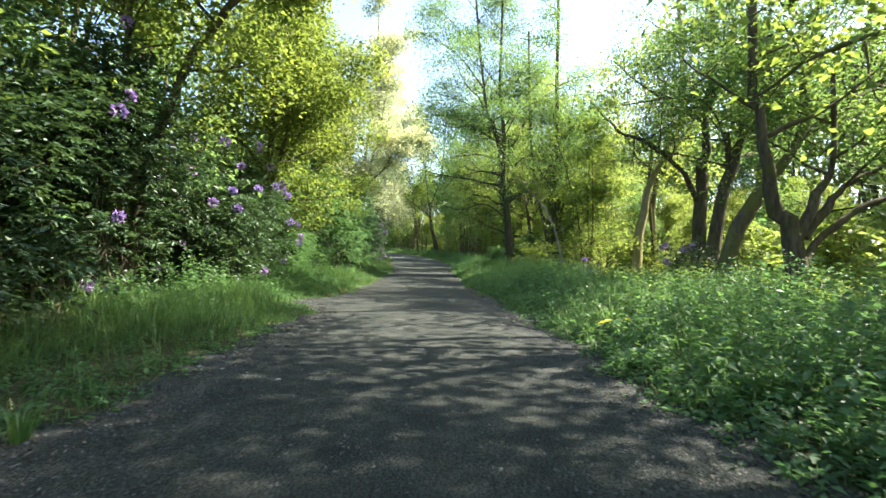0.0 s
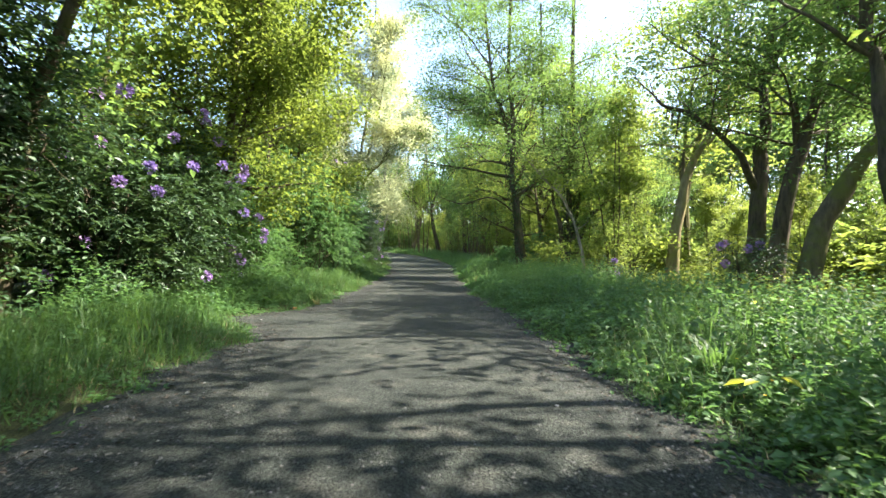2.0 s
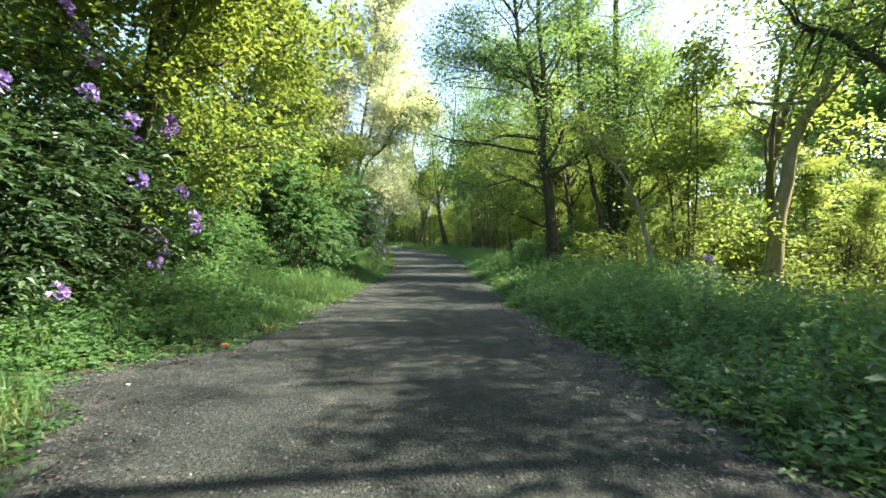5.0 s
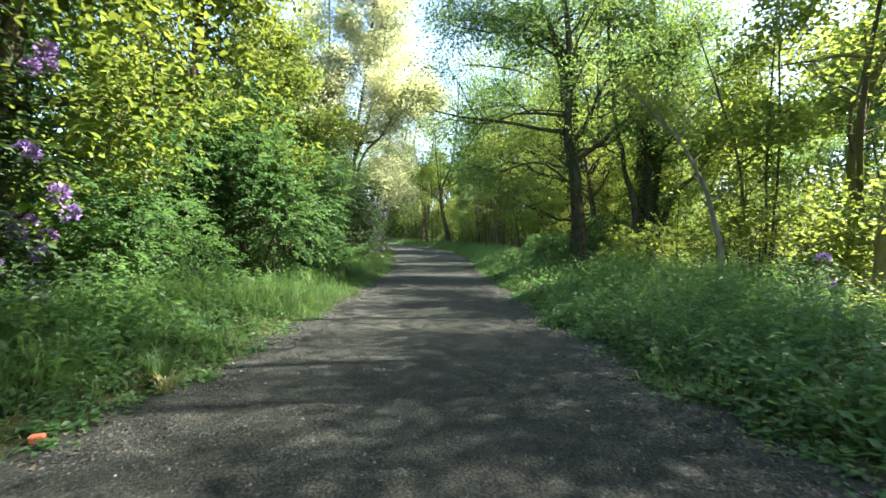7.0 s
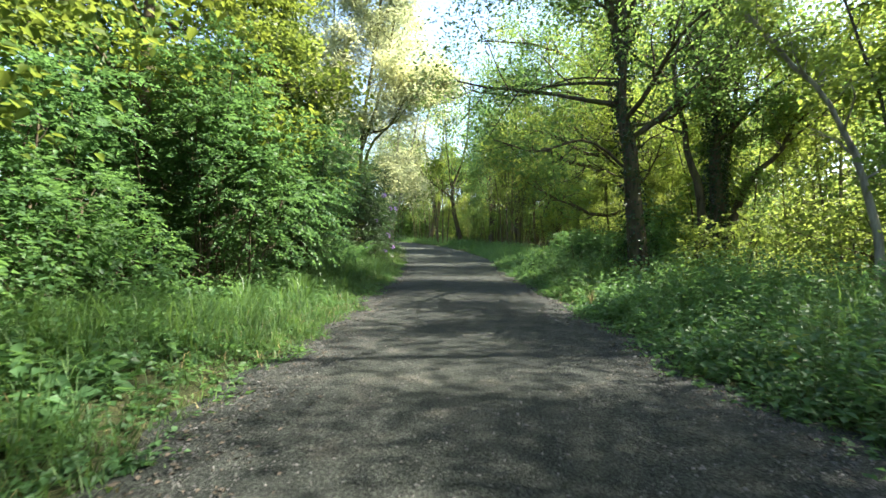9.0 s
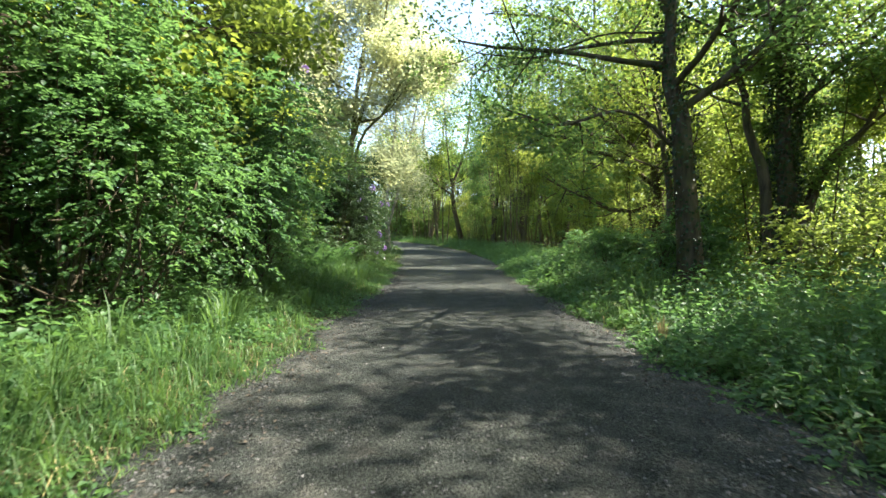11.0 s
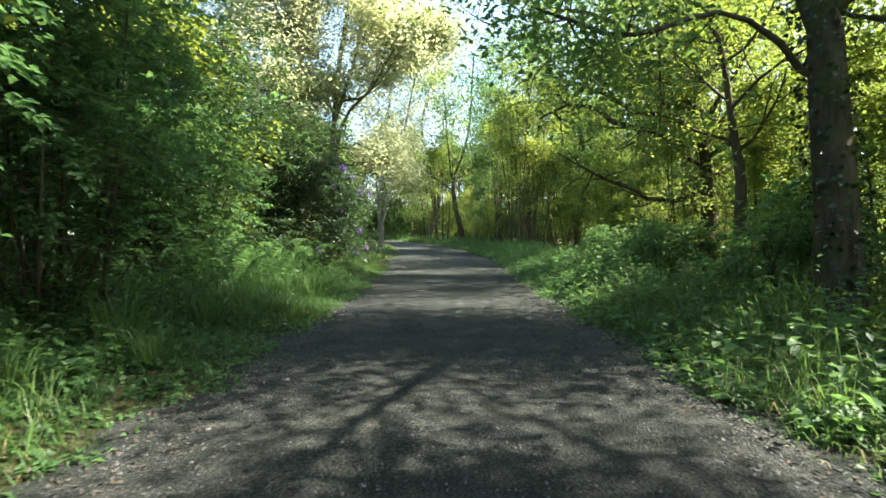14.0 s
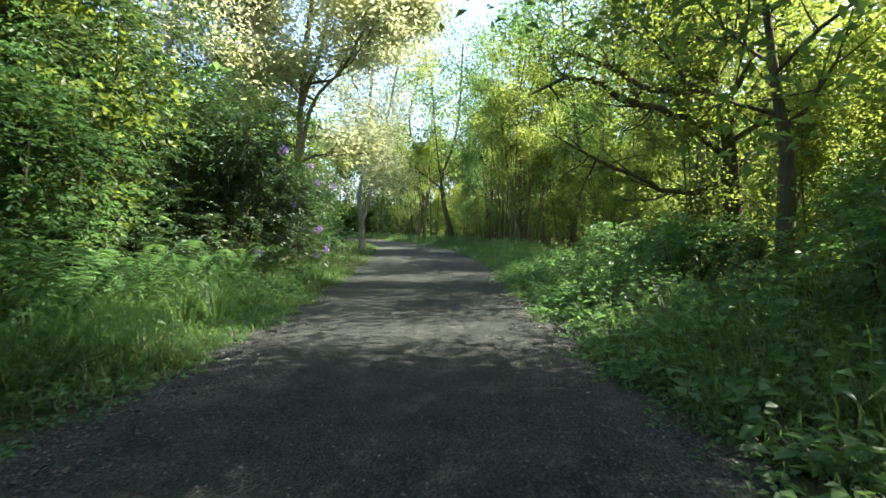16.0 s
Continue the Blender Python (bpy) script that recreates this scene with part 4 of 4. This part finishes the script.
weeds("nettles", 320, 8000, 1, 0.1, 5.0, -2, 26, 1.0, "dense shaded nettles beside the path", LEAF_NETTLE, 0.105, 15, 0.8, slim=0.55, low=0.3)
weeds("hogweed", 329, 420, 1, 0.3, 5.0, 0, 30, 1.15, "broad leaves among the nettles", LEAF_NETTLE, 0.14, 10, slim=0.7, low=0.5)
weeds("nettles", 321, 3600, 1, 0.15, 5.0, 26, 62, 1.0, "dense nettles beside the path", LEAF_NETTLE, 0.16, 12)
weeds("low_weeds", 322, 6000, 1, -0.25, 1.5, -2, 45, 0.35, "low broad-leaved weeds at the path's edge", LEAF_GREEN, 0.09, 9, low=0.06)
weeds("low_weeds", 323, 7000, -1, -0.1, 2.4, -2, 45, 0.3, "low broad-leaved weeds at the path's edge", LEAF_GREEN, 0.08, 9, low=0.05)
weeds("tall_weeds", 324, 2600, -1, 1.1, 3.4, 8, 45, 1.0, "tall weeds before the bushes", LEAF_NETTLE, 0.12, 14, low=0.35)
weeds("bramble_sprays", 328, 2600, -1, 0.8, 3.2, 12, 45, 0.8, "leafy bramble shoots before the bushes", LEAF_GREEN, 0.15, 10, low=0.2, slim=0.7)
weeds("bramble_sprays", 325, 6000, 1, 2.5, 13, -2, 60, 0.9, "low sunlit brambles under the trees", LEAF_BRAMBLE, 0.12, 12, low=0.6)
weeds("wood_floor_plants", 326, 3000, 1, 9, 32, -2, 70, 0.7, "low green plants on the wood's floor", LEAF_BRAMBLE, 0.2, 9, low=0.5)
weeds("bank_weeds", 327, 3000, 1, 0.3, 8, 60, 112, 0.9, "sunlit weeds on the bank", LEAF_GREEN, 0.2, 9)

# ---- stones on the path ----
rg = np.random.default_rng(400)
m = 76000
y = rg.uniform(0.5, 34, m)
u = np.where(rg.random(m) < 0.45, np.clip(np.abs(rg.normal(0, 0.09, m)), 0, 1), rg.random(m))
u = np.where(rg.random(m) < 0.5, u, 1 - u)
x = left_edge(y) + (right_edge(y) - left_edge(y)) * u
r = 0.003 + 0.012 * rg.random(m) ** 3
c = np.stack([x, y, path_z(x, y) + r * 0.25], 1)
octa = np.array([(1, 0, 0), (0, 1, 0), (-1, 0, 0), (0, -1, 0), (0, 0, 0.7), (0, 0, -0.7)])
v = c[:, None] + octa[None] * r[:, None, None] * rg.uniform(0.6, 1.35, (m, 6, 1))
f = (np.arange(m)[:, None, None] * 6 + np.array([(0, 1, 4), (1, 2, 4), (2, 3, 4), (3, 0, 4)])[None]).reshape(-1, 3)
stuff("gravel", mesh_of("gravel", v.reshape(-1, 3), f, STONE), "loose grey stone chips on the path", "gravel")


# dead leaves and bits of twig along the rims
m = 9000
y = rg.uniform(0.5, 42, m)
q = rg.normal(0.0, 0.3, m) + 0.1
x = np.where(rg.random(m) < 0.5, left_edge(y) + q, right_edge(y) - q)
z = np.maximum(path_z(x, y), ground_z(x, y)) + 0.006
a = rg.uniform(0, 6.28, m)
v, f = leaf_points(np.stack([x, y, z], 1), np.stack([np.cos(a), np.sin(a), rg.uniform(-0.05, 0.35, m)], 1), rg.normal(0, 0.3, (m, 3)) + [0, 0, 1], 0.025 + 0.035 * rg.random(m), 0.012 + 0.022 * rg.random(m))
stuff("leaf_litter", mesh_of("leaf_litter", v, f, LITTER), "brown dead leaves along the path's rims", "leaf litter")


def pebble_mesh(seed, flat):
    bm = bmesh.new()
    bmesh.ops.create_icosphere(bm, subdivisions=1, radius=1)
    rr = np.random.default_rng(seed)
    for vert in bm.verts:
        vert.co = Vector((vert.co.x, vert.co.y, vert.co.z * flat)) * float(rr.uniform(0.75, 1.2))
    me = bpy.data.meshes.new("pebble")
    bm.to_mesh(me)
    bm.free()
    me.materials.append(STONE_PALE)
    return me


pebbles = [pebble_mesh(s, f) for s, f in ((1, 0.6), (2, 0.45), (3, 0.7))]
for _ in range(170):
    y = rg.uniform(1.5, 34)
    s = rg.choice([0.05, 0.95]) + rg.normal(0, 0.12)
    x = float(left_edge(y) + (right_edge(y) - left_edge(y)) * np.clip(s, 0.0, 1.0))
    ob = part("pebble", pebbles[rg.integers(0, 3)], path)
    q = 0.009 + 0.02 * rg.random() ** 2.5
    ob.location, ob.scale, ob.rotation_euler = (x, y, float(path_z(x, y)) + q * 0.2), (q * 1.2, q, q), (0, 0, rg.uniform(0, 6.28))


# ---- single plants ----
def tuft(name, x, y, label, seed, blades, height, mat, wide=0.006, bend=(0.2, 0.8), radius=0.07):
    rr = np.random.default_rng(seed)
    a = rr.uniform(0, 6.28, blades)
    q = radius * rr.random(blades)
    top = thing(name, at(x, y, 0.02), label, "grass tuft")
    d = np.stack([np.cos(a), np.sin(a), np.zeros(blades)], 1)
    v, f = blade_points(d * q[:, None], d, height * rr.uniform(0.5, 1.1, blades), wide * rr.uniform(0.7, 1.4, blades), rr.uniform(*bend, blades))
    part("tussock", mesh_of("tussock", v, f, mat), top)
    return top


def fern(x, y, label, seed, fronds=7, length=0.9, upright=1.0):
    """Fern: arching stalks with paired leaflets."""
    rr = np.random.default_rng(seed)
    top = thing("fern", at(x, y, 0.02), label, "fern", "ferns")
    for k in range(fronds):
        a = k * 6.28 / fronds + rr.uniform(-0.3, 0.3)
        out = np.array([math.cos(a), math.sin(a), 0])
        ln = length * rr.uniform(0.75, 1.1)
        u = np.linspace(0, 1, 26)
        line = out * (u * ln * 0.8)[:, None] + np.array([0, 0, 1]) * (upright * ln * (1.15 * u - 0.75 * u ** 2))[:, None]
        tubes = Tubes()
        tubes.add(line[::5], 0.006, 0.002, 4)
        frond = part("frond", tubes.mesh("frond", LEAF_GREEN), top)
        side = np.array([-out[1], out[0], 0])
        w = ln * 0.2 * np.sin(np.pi * np.clip(u, 0.08, 1) ** 0.7) + 0.01
        sides = np.concatenate([np.tile(s * side + out * 0.35 - [0, 0, 0.15], (23, 1)) for s in (-1, 1)])
        v, f = leaf_points(np.tile(line[3:], (2, 1)), sides, np.tile([0, 0, 1.0], (46, 1)), np.tile(w[3:], 2), np.full(46, 0.035))
        tagged(part("leaflets", mesh_of("leaflets", v, f, LEAF_GREEN), frond), "paired light green leaflets", kind="stuff")
    return top


def broadleaf(name, x, y, label, seed, count, length, mat, height=0.3, category="plant"):
    """A rosette of broad leaves on short stalks."""
    rr = np.random.default_rng(seed)
    top = thing(name, at(x, y, 0.02), label, category)
    for k in range(count):
        a = rr.uniform(0, 6.28)
        out = np.array([math.cos(a), math.sin(a), 0])
        tubes = Tubes()
        tip = out * rr.uniform(0.05, 0.16) + [0, 0, height * rr.uniform(0.4, 1.1)]
        tubes.add(np.array([[0, 0, 0], tip * [0.4, 0.4, 0.6], tip]), 0.005, 0.003, 4)
        stalk = part("stalk", tubes.mesh("stalk", LEAF_GREEN), top)
        ln = length * rr.uniform(0.7, 1.15)
        v, f = leaf_points(tip[None], (out + [0, 0, rr.uniform(-0.4, 0.6)])[None], np.array([[0, 0, 1.0]]) + out * -0.3, ln, ln * 0.5, True)
        part("leaf", mesh_of("leaf", v, f, mat), stalk)
    return top


broadleaf("dock", 2.75, 7.35, "dock plant with yellowed upright leaves", 500, 3, 0.2, LEAF_YELLOW, 0.45)
broadleaf("dock", 3.0, 7.6, "green broad-leaved dock beside the path", 501, 9, 0.24, LEAF_NETTLE, 0.35)
broadleaf("dock", 2.5, 5.9, "green broad-leaved dock at the path's edge", 502, 8, 0.2, LEAF_NETTLE, 0.25)
broadleaf("dock", 1.85, 15.4, "low broad-leaved dock at the path's edge", 503, 7, 0.16, LEAF_GREEN, 0.15)
broadleaf("dock", 1.8, 19.6, "bright young dock leaves at the path's edge", 504, 9, 0.18, LEAF_BRAMBLE, 0.4)
tuft("grass_tuft", -3.45, 16.05, "sunlit pale green grass tuft at the path's edge", 510, 60, 0.42, GRASS)
tuft("grass_tuft", 1.45, 24.65, "upright pale grass tuft at the path's edge", 511, 30, 0.45, GRASS_DRY, 0.008, (0.05, 0.3))
tuft("grass_tuft", 1.6, 17.0, "small grass tuft at the path's edge", 512, 40, 0.3, GRASS)
tuft("grass_tuft", -3.3, 15.9, "dry grass tuft at the path's edge", 513, 40, 0.25, GRASS_DRY)
tuft("grass_tuft", -3.0, 3.4, "pale grass tuft at the path's edge", 514, 60, 0.4, GRASS)
tuft("grass_tuft", -4.9, 27.8, "tall arching sedge on the verge", 515, 110, 0.95, GRASS, 0.009, (0.3, 0.9), 0.2)
tuft("grass_tuft", -5.6, 31.5, "tall arching sedge on the verge", 516, 90, 0.9, GRASS, 0.009, (0.3, 0.9), 0.2)
tuft("grass_tuft", 3.1, 8.6, "thick clump of dark grass", 517, 120, 0.7, GRASS, 0.009, (0.3, 0.9), 0.2)
for k in range(16):
    y = 21.5 + 0.85 * k + rg.uniform(-0.3, 0.3)
    tuft("grass_tuft", float(left_edge(y)) - rg.uniform(0.7, 2.0), y, "arching sedge clump on the grassy verge", 540 + k, 70, rg.uniform(0.6, 0.95), GRASS, 0.009, (0.4, 1.2), 0.16)
for k, (x, y) in enumerate([(-5.7, 34.3), (-5.6, 31.5), (-5.9, 36.6), (-5.5, 33.0), (-6.2, 39.2)]):
    fern(x, y, "tall light green fern under the rhododendrons", 520 + k, 9, 1.35, 2.1)

# buttercups among the weeds
for k in range(16):
    y = rg.uniform(1.5, 9)
    x = float(right_edge(y) + rg.uniform(0.2, 1.5))
    h = rg.uniform(0.25, 0.55)
    top = thing("buttercup", at(x, y, 0.02), "small yellow buttercup on a thin stalk", "flower", "buttercups")
    tubes = Tubes()
    tubes.add(np.array([[0, 0, 0], [0.02, 0.01, h * 0.6], [0.03, 0.02, h]]), 0.003, 0.002, 4)
    part("stalk", tubes.mesh("stalk", LEAF_GREEN), top)
    a = np.linspace(0, 6.28, 6)[:5]
    d = np.stack([np.cos(a), np.sin(a), np.full(5, 0.5)], 1)
    v, f = leaf_points(np.tile([0.03, 0.02, h], (5, 1)), d, np.tile([0, 0, 1.0], (5, 1)), 0.017, 0.017)
    part("petals", mesh_of("petals", v, f, BUTTERCUP), top, "yellow petals")

# a broken brick at the rim
bm = bmesh.new()
bmesh.ops.create_cube(bm, size=1)
bmesh.ops.bevel(bm, geom=bm.edges[:], offset=0.12, segments=2, affect="EDGES")
for vert in bm.verts:
    vert.co = Vector((vert.co.x * 0.09, vert.co.y * 0.06, vert.co.z * 0.055)) * (1 + 0.12 * noise.noise(vert.co * 3))
me = bpy.data.meshes.new("brick_fragment")
bm.to_mesh(me)
bm.free()
me.materials.append(BRICK_RED)
brick = new("brick_fragment", me)
brick.matrix_world = pose(-3.5, 14.75, float(ground_z(-3.5, 14.75)) + 0.02, 8, 4, 30)
tagged(brick, "broken piece of red brick on the path's rim", "brick")
